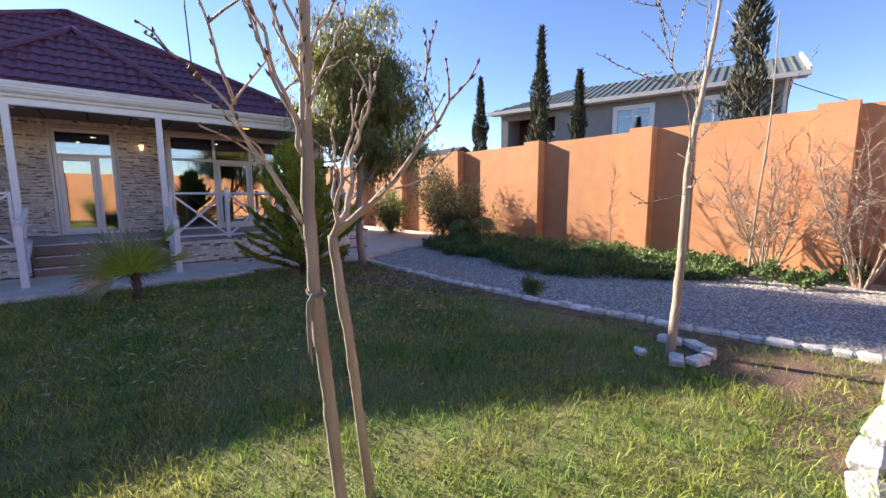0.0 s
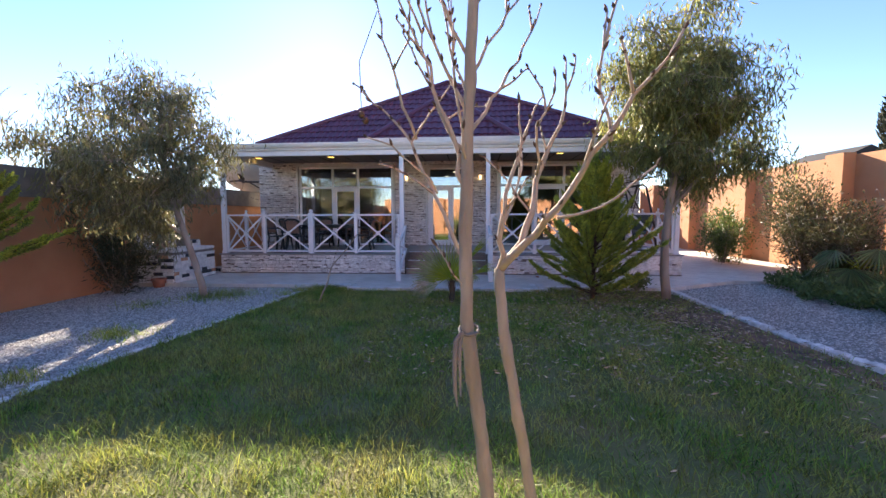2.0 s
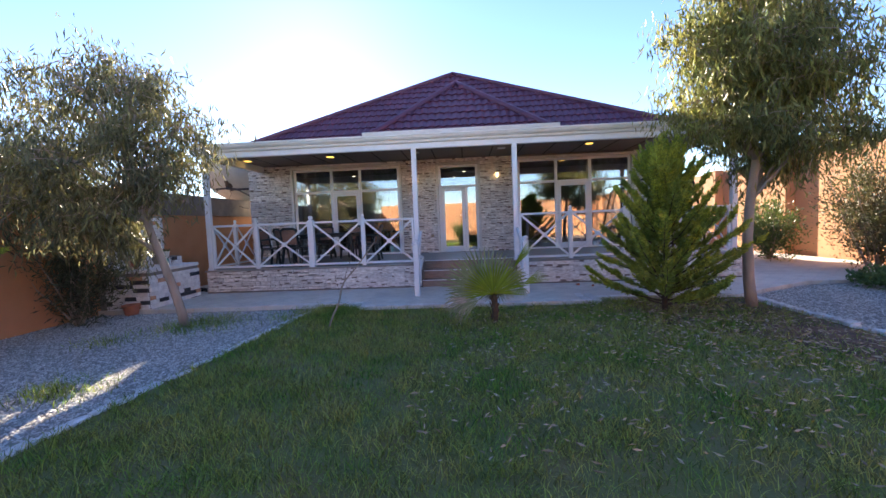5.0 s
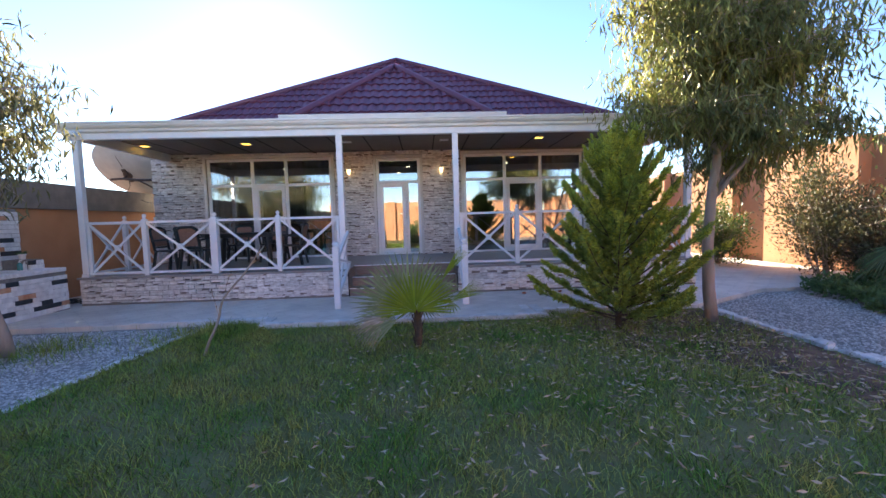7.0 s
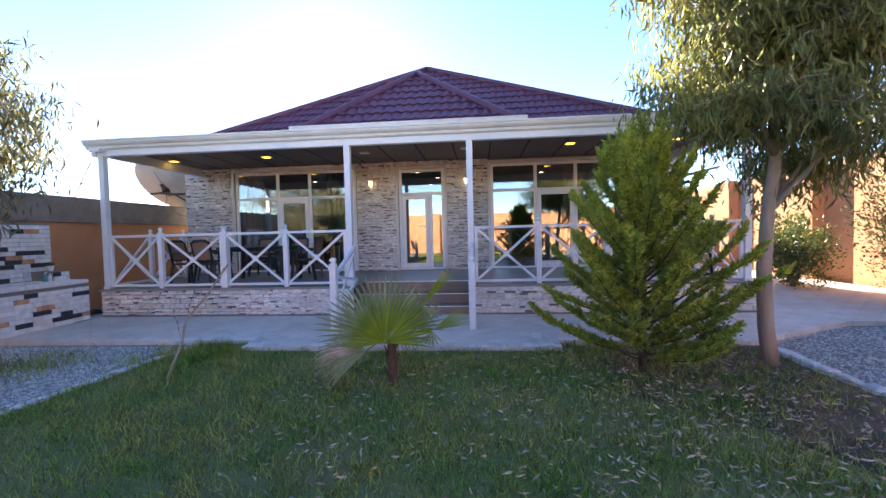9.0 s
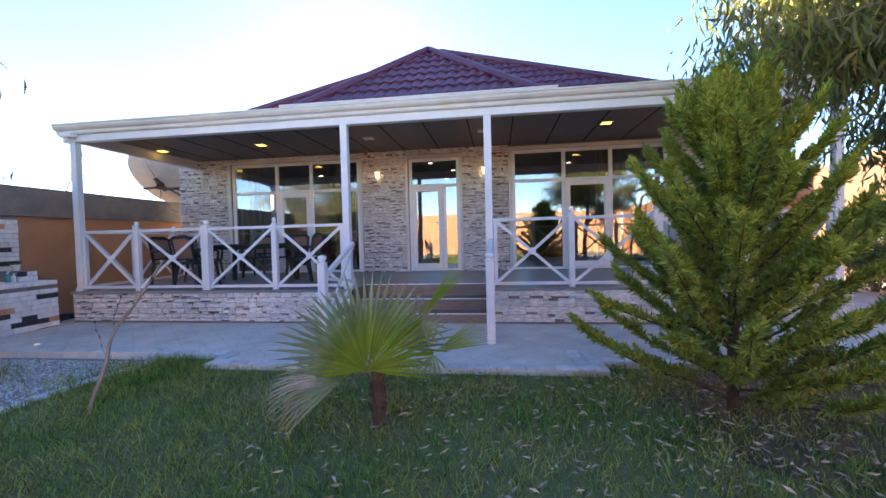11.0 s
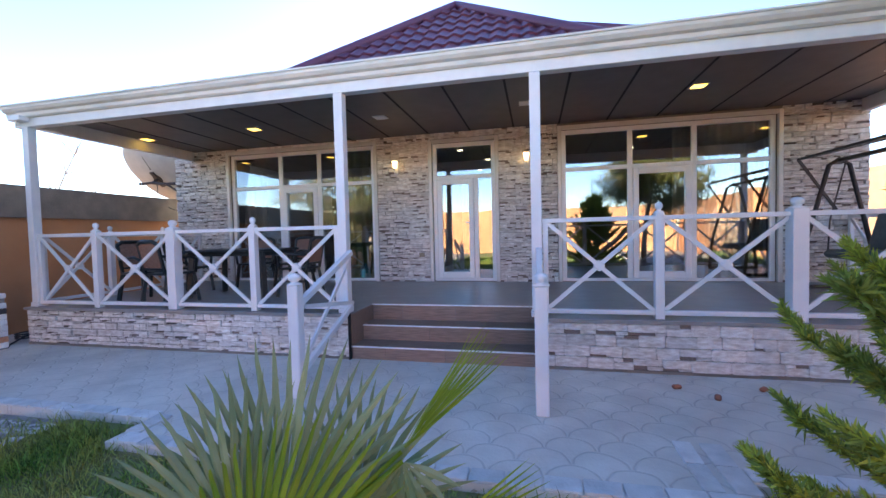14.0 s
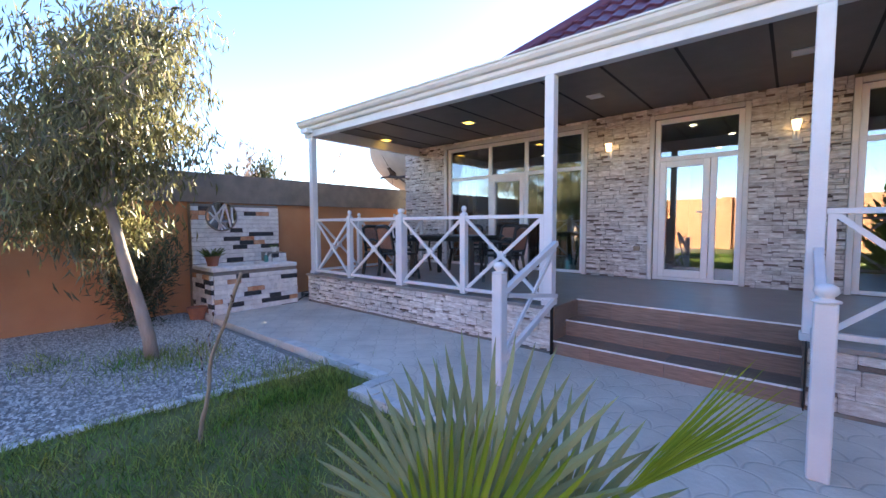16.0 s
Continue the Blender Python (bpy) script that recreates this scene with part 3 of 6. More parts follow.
def curtain(x0, x1, z0, z1, y, material, label):
    g = Geo()
    n = int((x1 - x0) / 0.025)
    top = [(x0 + (x1 - x0) * i / n, y + 0.035 * math.sin(i * 0.9) + 0.012 * math.sin(i * 0.37), z) for z in (z0, z1) for i in range(n + 1)]
    back = [(x, yy + 0.008, z) for x, yy, z in top]
    g.add(top + back, [(i, i + 1, i + n + 2, i + n + 1) for i in range(n)] + [(i + 2 * n + 2, i + 3 * n + 3, i + 3 * n + 4, i + 2 * n + 3) for i in range(n)])
    return tagged(part("curtain", g, material, smooth=True), label, "curtain")


curtain(-2.0, -1.28, 0.66, 3.25, 13.3, M_CURT, "olive green curtain hanging behind the window")
curtain(-4.28, -3.75, 0.66, 3.25, 13.3, M_CURTB, "brown drawn curtain hanging behind the window")
curtain(4.15, 5.5, 0.66, 3.25, 13.32, M_CURTB, "beige curtain hanging behind the window")
for x, y in ((0.3, 14.3), (0.75, 15.6), (0.35, 17.2), (-3.2, 15.5), (3.9, 15.2)):
    g = Geo().lathe([(0.0, 0.0), (0.045, 0.0), (0.055, 0.008), (0.055, 0.018), (0.0, 0.018)], n=14)
    ob = tagged(part("room_downlight", g, M_GLOWI), "round recessed ceiling light, switched on", "ceiling light", "room downlights")
    ob.location = (x, y, 3.318)

# ---- steps ----
steps = thing("stairs", "three porch steps faced with brown wood-look tiles", "stairs", kind="structure", at=(0, PY, 0))
RISE = [(0.0, 0.12, 0.27), (0.32, 0.27, 0.45), (0.65, 0.45, 0.65)]
tile_cols = [SX0 + 0.004, SX0 + 0.86, SX0 + 1.52, SX1 - 0.004]
tile_cols2 = [SX0 + 0.004, SX0 + 0.42, SX0 + 1.12, SX1 - 0.004]
part("step_core", Geo().box((SX0, 0.012, 0.0), (SX1, 0.66, 0.255)).box((SX0, 0.332, 0.255), (SX1, 0.66, 0.435)), M_MORTAR, steps)
for k, (y, z0, z1) in enumerate(RISE):
    cols = tile_cols if k % 2 else tile_cols2
    for a, b in zip(cols, cols[1:]):
        part("riser_tile", Geo().box((a, y, z0), (b - 0.004, y + 0.012, z1 - 0.012)), M_STEP, steps)
        if k < 2:
            part("tread_tile", Geo().box((a, y + 0.002, z1 - 0.012), (b - 0.004, y + 0.33, z1)), M_STEP, steps)
    part("nosing", Geo().box((SX0 + 0.002, y - 0.006, z1 - 0.013), (SX1 - 0.002, y + 0.008, z1 + 0.003)), M_NOSE, steps)
for x, s in ((SX0, 1), (SX1, -1)):
    part("cheek_tile", Geo().box((min(x, x + s * 0.012), 0.0, 0.12), (max(x, x + s * 0.012), 0.66, 0.64)), M_STEP, steps)
    part("corner_trim", Geo().box((x - 0.004, -0.065, 0.1), (x + 0.004, 0.0, 0.655)), M_GROOVE, steps)

# ---- porch posts and railings ----
def tall_post(x, y):
    r = thing("porch_post", "white painted square porch post up to the canopy beam", "post", "porch posts", at=(x, y, Z_FLOOR))
    part("shaft", Geo().box((-0.055, -0.055, 0), (0.055, 0.055, 3.2 - Z_FLOOR)), M_WHITE, r, bevel=0.006)
    part("foot", Geo().box((-0.068, -0.068, 0), (0.068, 0.068, 0.06)), M_WHITE, r, bevel=0.006)
    return r


def ball_cap(x, y, z, w):
    return Geo().lathe([(w * 0.55, 0), (w * 0.55, 0.012), (w * 0.3, 0.02), (w * 0.28, 0.03), (w * 0.42, 0.045), (w * 0.48, 0.065), (w * 0.42, 0.088), (w * 0.2, 0.102), (0.004, 0.106)], (x, y, z), 12)


def railing(label, p, q, stops, thick=()):
    """A railing from p to q in plan, with posts at the given distances and a cross in every bay."""
    p, q = Vector((*p, 0)), Vector((*q, 0))
    d = (q - p).normalized()
    L = (q - p).length
    r = thing("railing", label, "railing", "porch railings", at=(p.x, p.y, Z_FLOOR))
    n = Vector((-d.y, d.x, 0))
    zb, zt = 0.06, 1.01
    def at(s, z, off=0.0):
        return d * s + n * off + Vector((0, 0, z))
    part("top_rail", Geo().bar(at(0, zt), at(L, zt), 0.055, 0.045), M_WHITE, r, bevel=0.004)
    part("bottom_rail", Geo().bar(at(0, zb), at(L, zb), 0.055, 0.045), M_WHITE, r, bevel=0.004)
    marks = [0.0] + list(stops) + [L]
    for s in stops:
        w = 0.13 if s in thick else 0.085
        c = at(s, 0)
        post = part("baluster_post", Geo().box((c.x - w / 2, c.y - w / 2, 0.0), (c.x + w / 2, c.y + w / 2, 1.06)), M_WHITE, r, bevel=0.005)
        part("ball_cap", ball_cap(c.x, c.y, 1.06, w * 0.9), M_WHITE, post, smooth=True)
    for e in (0.035, L - 0.035):
        c = at(e, 0)
        part("end_stile", Geo().box((c.x - 0.025, c.y - 0.025, zb), (c.x + 0.025, c.y + 0.025, zt)), M_WHITE, r)
    for a, b in zip(marks, marks[1:]):
        m = (a + b) / 2
        part("cross_bar", Geo().bar(at(a + 0.05, zb + 0.02, 0.012), at(b - 0.05, zt - 0.02, 0.012), 0.022, 0.042), M_WHITE, r)
        part("cross_bar", Geo().bar(at(a + 0.05, zt - 0.02, -0.012), at(b - 0.05, zb + 0.02, -0.012), 0.022, 0.042), M_WHITE, r)
        c = at(m, (zb + zt) / 2)
        part("rosette", Geo().box((-0.045, -0.032, -0.045), (0.045, 0.032, 0.045), Matrix.Translation(c) @ Matrix.Rotation(math.atan2(d.y, d.x), 4, "Z") @ Matrix.Rotation(0.785, 4, "Y")), M_WHITE, r, bevel=0.012)
    return r


RY = PY + 0.08
for x, y in ((-5.17, RY), (-0.36, RY), (1.855, RY), (6.5, RY)):
    tall_post(x, y)
railing("white painted railing with crossed bars along the porch front", (-5.115, RY), (-0.415, RY), [1.05, 2.33, 3.53], [2.33])
railing("white painted railing with crossed bars before the second window", (1.91, RY), (6.445, RY), [1.13, 2.31, 3.46], [2.31])
railing("white painted railing with crossed bars on the porch side", (-5.17, RY + 0.055), (-5.17, 13.0), [1.0, 2.0])
railing("white painted railing with crossed bars on the porch side", (6.5, RY + 0.055), (6.5, 13.0), [1.0, 2.0])


def stair_rail(x):
    r = thing("stair_railing", "white painted stair railing with a ball-topped newel post", "railing", "stair railings", at=(x, 8.83, Z_PAVE))
    newel = part("newel", Geo().box((-0.052, -0.052, 0), (0.052, 0.052, 1.01)), M_WHITE, r, bevel=0.008)
    part("ball_cap", ball_cap(0, 0, 1.01, 0.12), M_WHITE, newel, smooth=True)
    e = RY - 8.83 - 0.06
    part("hand_rail", Geo().bar((0, 0.06, 0.83), (0, e, 1.24), 0.06, 0.06), M_WHITE, r, bevel=0.006)
    part("lower_rail", Geo().bar((0, 0.06, 0.2), (0, e, 0.62), 0.05, 0.06), M_WHITE, r, bevel=0.006)
    part("cross_bar", Geo().bar((0, 0.1, 0.28), (0, e - 0.02, 1.18), 0.024, 0.04), M_WHITE, r)
    part("cross_bar", Geo().bar((0.026, 0.1, 0.8), (0.026, e - 0.02, 0.66), 0.024, 0.04), M_WHITE, r)
    return r


stair_rail(-0.255)
stair_rail(1.875)

# ---- porch lights ----
def downlight(x, y, lit):
    r = thing("ceiling_light", "square recessed porch light, " + ("glowing warm yellow" if lit else "switched off"), "ceiling light", "porch downlights", at=(x, y, Z_CEIL - 0.012))
    part("frame", Geo().box((-0.1, -0.1, 0), (0.1, -0.085, 0.012)).box((-0.1, 0.085, 0), (0.1, 0.1, 0.012)).box((-0.1, -0.085, 0), (-0.085, 0.085, 0.012)).box((0.085, -0.085, 0), (0.1, 0.085, 0.012)), M_GUTTER, r)
    part("diffuser", Geo().box((-0.085, -0.085, 0.004), (0.085, 0.085, 0.011)), M_GLOWD if lit else M_WHITE, r)


for x, y, lit in ((-5.1, 11.8, 1), (-2.82, 11.77, 1), (-0.52, 11.76, 0), (1.74, 11.71, 0), (3.97, 11.66, 1), (6.15, 11.66, 1)):
    downlight(x, y, lit)


def wall_lamp(x):
    r = thing("wall_lamp", "small lantern wall lamp glowing warm beside the door", "wall lamp", "wall lanterns", at=(x, Y_W - 0.05, 2.8))
    part("back_plate", Geo().box((-0.04, -0.012, -0.12), (0.04, 0.03, 0.08)), M_WHITE, r, bevel=0.006)
    part("arm", Geo().tube([(0, -0.01, -0.08), (0, -0.06, -0.1), (0, -0.09, -0.06), (0, -0.09, 0.0)], 0.009, 8), M_WHITE, r)
    part("glass_shade", Geo().lathe([(0.03, 0.0), (0.055, 0.12), (0.05, 0.13), (0.028, 0.008)], (0, -0.09, 0), 6), M_GLOWY, r, "glowing lantern glass")
    part("cap", Geo().lathe([(0.062, 0.13), (0.04, 0.155), (0.012, 0.175), (0.003, 0.19)], (0, -0.09, 0), 6), M_WHITE, r)


wall_lamp(-0.71)
wall_lamp(1.71)
tagged(part("doorbell", Geo().box((-0.3, Y_W - 0.06, 1.12), (-0.2, Y_W - 0.03, 1.2)), M_CURTB, bevel=0.006), "small brown socket box on the stone wall", "socket")

# ---- porch furniture ----
M_CHBACK = mat("brown_woven_panel", (0.30, 0.17, 0.12), 0.8, (0.22, 0.12, 0.085), 40, 0.4, 200)


def plastic_chair():
    r = thing("plastic_chair", "dark plastic garden chair with a brown woven back", "chair", "chairs round the porch table")
    part("seat", Geo().box((-0.23, -0.22, 0.41), (0.23, 0.22, 0.44)), M_BLACK, r, bevel=0.012)
    for x in (-0.21, 0.21):
        part("leg", Geo().bar((x, -0.2, 0.41), (x * 1.15, -0.25, 0.0), 0.045, 0.045), M_BLACK, r)
        part("leg", Geo().bar((x, 0.2, 0.41), (x * 1.15, 0.27, 0.0), 0.045, 0.045), M_BLACK, r)
        part("arm", Geo().tube([(x * 1.1, -0.21, 0.42), (x * 1.2, -0.22, 0.62), (x * 1.2, -0.1, 0.66), (x * 1.12, 0.24, 0.64)], 0.022, 8), M_BLACK, r, smooth=True)
    for x in (-0.2, 0.2):
        part("back_post", Geo().bar((x, 0.22, 0.42), (x, 0.31, 0.86), 0.04, 0.03, (0, 1, 0)), M_BLACK, r)
    part("back_top", Geo().tube([(-0.21, 0.31, 0.84), (-0.12, 0.325, 0.89), (0.12, 0.325, 0.89), (0.21, 0.31, 0.84)], 0.028, 8), M_BLACK, r, smooth=True)
    part("back_panel", Geo().bar((0, 0.245, 0.52), (0, 0.315, 0.86), 0.36, 0.02, (0, 1, 0)), M_CHBACK, r, "brown woven back panel", bevel=0.006)
    part("back_rail", Geo().bar((-0.2, 0.24, 0.5), (0.2, 0.24, 0.5), 0.04, 0.03), M_BLACK, r)
    return r


chair = plastic_chair()
chair.matrix_basis = pose(-3.95, 10.65, Z_FLOOR, 0, 0, 85)
for x, y, a in ((-3.95, 11.45, 95), (-3.35, 10.5, 172), (-3.3, 12.3, 5), (-2.5, 12.3, -10), (-1.75, 11.3, -88)):
    copy_thing(chair, pose(x, y, Z_FLOOR, 0, 0, a))
table = thing("porch_table", "dark green plastic garden table on the porch", "table", at=(-2.75, 11.25, Z_FLOOR))
part("tabletop", Geo().box((-0.75, -0.45, 0.70), (0.75, 0.45, 0.735)), M_BLACK, table, bevel=0.015)
part("apron", Geo().box((-0.66, -0.38, 0.64), (0.66, 0.38, 0.70)), M_BLACK, table)
for x in (-0.62, 0.62):
    for y in (-0.34, 0.34):
        part("leg", Geo().bar((x, y, 0.68), (x * 1.08, y * 1.1, 0.0), 0.075, 0.075), M_BLACK, table, bevel=0.008)

M_RUST = mat("dark_brown_steel", (0.045, 0.03, 0.026), 0.45, (0.03, 0.02, 0.018), 12, 0.1, 60)
M_CUSH = mat("grey_cushion", (0.14, 0.16, 0.165), 0.9, (0.11, 0.125, 0.13), 20, 0.3, 120)
swing = thing("garden_swing", "dark brown steel garden swing with a grey cushioned bench", "swing", at=(5.95, 11.58, Z_FLOOR))
for y in (-0.75, 0.75):
    part("side_frame", Geo().tube([(-0.45, y, 0.02), (-0.4, y, 0.6), (-0.12, y, 1.72), (0.0, y, 1.8), (0.12, y, 1.72), (0.38, y, 0.6), (0.43, y, 0.02)], 0.028, 8), M_RUST, swing, smooth=True)
    part("base_rail", Geo().bar((-0.47, y, 0.03), (0.45, y, 0.03), 0.05, 0.05), M_RUST, swing)
part("top_bar", Geo().tube([(0, -0.78, 1.78), (0, 0.78, 1.78)], 0.03, 8), M_RUST, swing, smooth=True)
for y in (-0.76, 0.76):
    part("roof_arm", Geo().bar((-0.48, y, 1.82), (0.55, y, 2.04), 0.035, 0.035).bar((-0.48, y, 1.82), (-0.02, y, 1.1), 0.03, 0.03), M_RUST, swing)
for x, z in ((-0.48, 1.82), (0.55, 2.04)):
    part("roof_rail", Geo().bar((x, -0.76, z), (x, 0.76, z), 0.03, 0.03), M_RUST, swing)
for y in (-0.62, 0.62):
    part("hanger", Geo().tube([(0, y, 1.76), (-0.18, y, 0.95), (-0.2, y, 0.5)], 0.01, 6), M_RUST, swing)
part("seat_cushion", Geo().box((-0.28, -0.6, 0.45), (0.25, 0.6, 0.56)), M_CUSH, swing, bevel=0.04)
part("back_cushion", Geo().box((-0.06, -0.6, 0.0), (0.05, 0.6, 0.5), Matrix.Translation((0.27, 0, 0.54)) @ Matrix.Rotation(0.25, 4, "Y")), M_CUSH, swing, bevel=0.03)

# ---- satellite dish ----
M_DISH = mat("dish_grey", (0.50, 0.47, 0.42), 0.6, (0.42, 0.39, 0.35), 4, stain=0.15)
dish = thing("satellite_dish", "large beige satellite dish seen from behind on a wall bracket", "satellite dish", at=(-6.58, 13.36, 2.98))
aim = Vector((0.05, 0.70, 0.70)).normalized()
rot = aim.to_track_quat("Z", "Y").to_matrix().to_4x4()
g = Geo()
RD = 0.9
prof = [(0.004, 0.0)] + [(RD * i / 8, 0.2 * (i / 8) ** 2) for i in range(1, 9)] + [(RD + 0.018, 0.195), (RD, 0.178)] + [(RD * i / 8, 0.2 * (i / 8) ** 2 - 0.02) for i in range(7, 0, -1)] + [(0.004, -0.02)]
n = 40
g.lathe(prof, n=n)
g.v = [tuple(rot @ Vector(p)) for p in g.v]
part("reflector", g, M_DISH, dish, smooth=True)
tip = rot @ Vector((0.0, -0.05, 0.8))
part("feed_arm", Geo().tube([rot @ Vector((0.0, -0.85, 0.18)), rot @ Vector((0.0, -0.5, 0.55)), tip], 0.016, 8), M_CONC, dish)
part("feed_horn", Geo().lathe([(0.03, 0), (0.045, 0.02), (0.045, 0.1), (0.025, 0.13)], tip, 12), M_DISH, dish)
plate = Geo().lathe([(0.004, -0.045), (0.11, -0.045), (0.11, -0.022), (0.004, -0.02)], n=16).box((-0.05, -0.2, -0.06), (0.05, 0.2, -0.022))
plate.v = [tuple(rot @ Vector(p)) for p in plate.v]
part("mount_plate", plate, M_RUST, dish)
part("bracket", Geo().tube([rot @ Vector((0, 0, -0.04)), (-0.02, -0.16, -0.12), (-0.32, -0.2, -0.14)], 0.03, 8).tube([(-0.02, -0.16, -0.12), (0.3, -0.1, -0.16), (0.91, -0.1, -0.16)], 0.035, 8).tube([(0.3, -0.1, -0.16), (0.91, -0.1, -0.5)], 0.022, 8), M_RUST, dish)
part("rib", Geo().tube([rot @ Vector((0.0, 0.25, -0.01)), rot @ Vector((0.02, 0.5, 0.045)), rot @ Vector((0.05, 0.85, 0.165))], 0.008, 6), M_RUST, dish)
part("cable", Geo().tube([(0.1, -0.15, -0.14), (0.14, -0.17, -0.3), (0.05, -0.15, -0.45), (0.16, -0.12, -0.6), (0.5, -0.1, -0.75), (0.88, -0.1, -0.8)], 0.007, 6), M_BLACK, dish)

# ---- neighbours ----
M_EBARK0 = mat("weathered_pole", (0.2, 0.16, 0.12), 0.9)
M_NWALL = mat("neighbour_plaster", (0.30, 0.29, 0.29), 0.9, (0.26, 0.25, 0.25), 3, 0.2, 60, stain=0.15)
M_NROOF = mat("green_sheet_roof", (0.17, 0.19, 0.165), 0.5, (0.14, 0.155, 0.135), 4, 0.1, 40, stain=0.2)
M_MAROON = mat("maroon_plaster", (0.12, 0.035, 0.035), 0.8)


def neighbour():
    a, b = Vector((15.5, 12.9, 0)), Vector((18.2, 2.9, 0))
    L = (b - a).length
    ang = math.atan2((b - a).y, (b - a).x)
    r = thing("neighbour_house", "two-storey grey rendered house with a green sheet roof", "house")
    r.matrix_basis = Matrix.Translation(a) @ Matrix.Rotation(ang, 4, "Z")
    EZ, D = 5.25, 6.0
    wins = [(5.1, 6.35, 3.95, 4.95), (7.9, 8.75, 3.95, 4.95)]
    g = Geo()
    for x0, x1, z0, z1 in wall_pieces(2.6, L, 0, EZ, wins):
        g.box((x0, 0.0, z0), (x1, 0.25, z1))
    g.box((0.0, 0.0, 0), (0.35, 0.25, EZ)).box((0.35, 0, 0), (2.6, 0.25, 2.9)).box((0.35, 0, 5.0), (2.6, 0.25, EZ))
    g.box((0, 0.25, 0), (0.25, D, EZ)).box((L - 0.25, 0.25, 0), (L, D, EZ)).box((0.25, D - 0.25, 0), (L - 0.25, D, EZ))
    part("wall", g, M_NWALL, r)
    part("loggia", Geo().box((0.25, 1.5, 2.7), (2.6, 1.6, EZ)).box((2.5, 0.25, 2.7), (2.6, 1.5, EZ)).box((0.25, 0.25, 2.7), (2.6, 1.5, 2.9)), M_MAROON, r)
    part("loggia_door", Geo().box((1.7, 1.46, 2.9), (2.3, 1.5, 4.6)), M_PVC, r)
    for x0, x1, z0, z1 in wins:
        w = part("window", Geo().box((x0 - 0.12, -0.05, z0 - 0.1), (x0 + 0.06, 0.05, z1 + 0.1)).box((x1 - 0.06, -0.05, z0 - 0.1), (x1 + 0.12, 0.05, z1 + 0.1)).box((x0 + 0.06, -0.05, z1 - 0.06), (x1 - 0.06, 0.05, z1 + 0.1)).box((x0 + 0.06, -0.05, z0 - 0.1), (x1 - 0.06, 0.05, z0 + 0.06)), M_PVC, r)
        part("mullion", Geo().box(((x0 + x1) / 2 - 0.04, -0.03, z0 + 0.06), ((x0 + x1) / 2 + 0.04, 0.03, z1 - 0.06)).box((x0 + 0.06, -0.03, z1 - 0.35), (x1 - 0.06, 0.03, z1 - 0.29)), M_PVC, w)
        part("pane", Geo().box((x0 + 0.05, 0.0, z0 + 0.05), (x1 - 0.05, 0.012, z1 - 0.05)), M_GLASS, w)
        # dark panel added in place of the unlit room behind the pane
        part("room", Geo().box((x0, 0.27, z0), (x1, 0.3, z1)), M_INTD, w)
    g = Geo()
    n = 40
    hgt = 1.35
    for i in range(n):
        x0, x1 = -0.4 + (L + 0.8) * i / n, -0.4 + (L + 0.8) * (i + 1) / n
        e0, e1 = max(0, 2.6 - (x0 + 0.4)) / 2.6, max(0, 2.6 - (x1 + 0.4)) / 2.6
        yt0, yt1 = (D / 2) * (1 - e0) - 0.5 * e0, (D / 2) * (1 - e1) - 0.5 * e1
        zt0, zt1 = EZ + 0.12 + hgt * (1 - e0), EZ + 0.12 + hgt * (1 - e1)
        for (xa, ya, za), (xb, yb, zb), lift in (((x0, yt0, zt0), (x1, yt1, zt1), 0.0),):
            g.add([(xa, -0.5, EZ + 0.12), (xb, -0.5, EZ + 0.12), (xb, yb, zb), (xa, ya, za)], [(0, 1, 2, 3)])
        g.bar((x0, -0.5, EZ + 0.14), (x0, yt0, zt0 + 0.02), 0.05, 0.04)
    g.add([(-0.4, -0.5, EZ + 0.12), (2.2, D / 2, EZ + 0.12 + hgt), (L + 0.4, D / 2, EZ + 0.12 + hgt), (L + 0.4, D + 0.5, EZ + 0.12), (-0.4, D + 0.5, EZ + 0.12)], [(1, 2, 3, 4), (0, 1, 4)])
    part("roof", g, M_NROOF, r)
    part("eave", Geo().box((-0.45, -0.55, EZ - 0.02), (L + 0.45, -0.42, EZ + 0.13)).box((-0.4, -0.42, EZ), (L + 0.4, 0.0, EZ + 0.03)), M_GUTTER, r)
    part("gable_trim", Geo().bar((L + 0.42, -0.5, EZ + 0.16), (L + 0.42, D / 2, EZ + 0.16 + hgt), 0.08, 0.14), M_PVC, r)
    part("downpipe", Geo().tube([(L - 0.1, -0.4, EZ), (L - 0.1, -0.08, EZ - 0.5), (L - 0.1, -0.08, 0.1)], 0.05, 8), M_GUTTER, r)
    return r


neighbour()
shed = thing("far_shed", "distant small house with a dark gabled roof", "house", at=(24, 27, 0))
part("wall", Geo().box((-2.5, -2, 0), (2.5, 2, 4.2)), M_NWALL, shed)
part("roof", Geo().add([(-2.8, -2.3, 4.2), (2.8, -2.3, 4.2), (2.8, 2.3, 4.2), (-2.8, 2.3, 4.2), (0, -2.3, 5.6), (0, 2.3, 5.6)], [(0, 1, 4), (3, 5, 2), (0, 4, 5, 3), (1, 2, 5, 4)]), M_GROOVE, shed)
wire = tagged(part("power_cable", Geo().tube([(18.3 + i * 1.2, 3.0 - i * 0.25, 5.1 + 0.004 * (i - 6) ** 2) for i in range(13)], 0.015, 5), M_GROOVE), "thin dark overhead power cable", "cable")

pole = thing("utility_pole", "distant wooden pole that carries the power cable", "pole", at=(32.7, 0.0, 0))
part("shaft", Geo().tube([(0, 0, -0.1), (0, 0, 5.6)], [0.12, 0.09], 8), M_EBARK0, pole)
part("crossarm", Geo().bar((0, -0.6, 5.2), (0, 0.6, 5.2), 0.1, 0.1), M_EBARK0, pole)

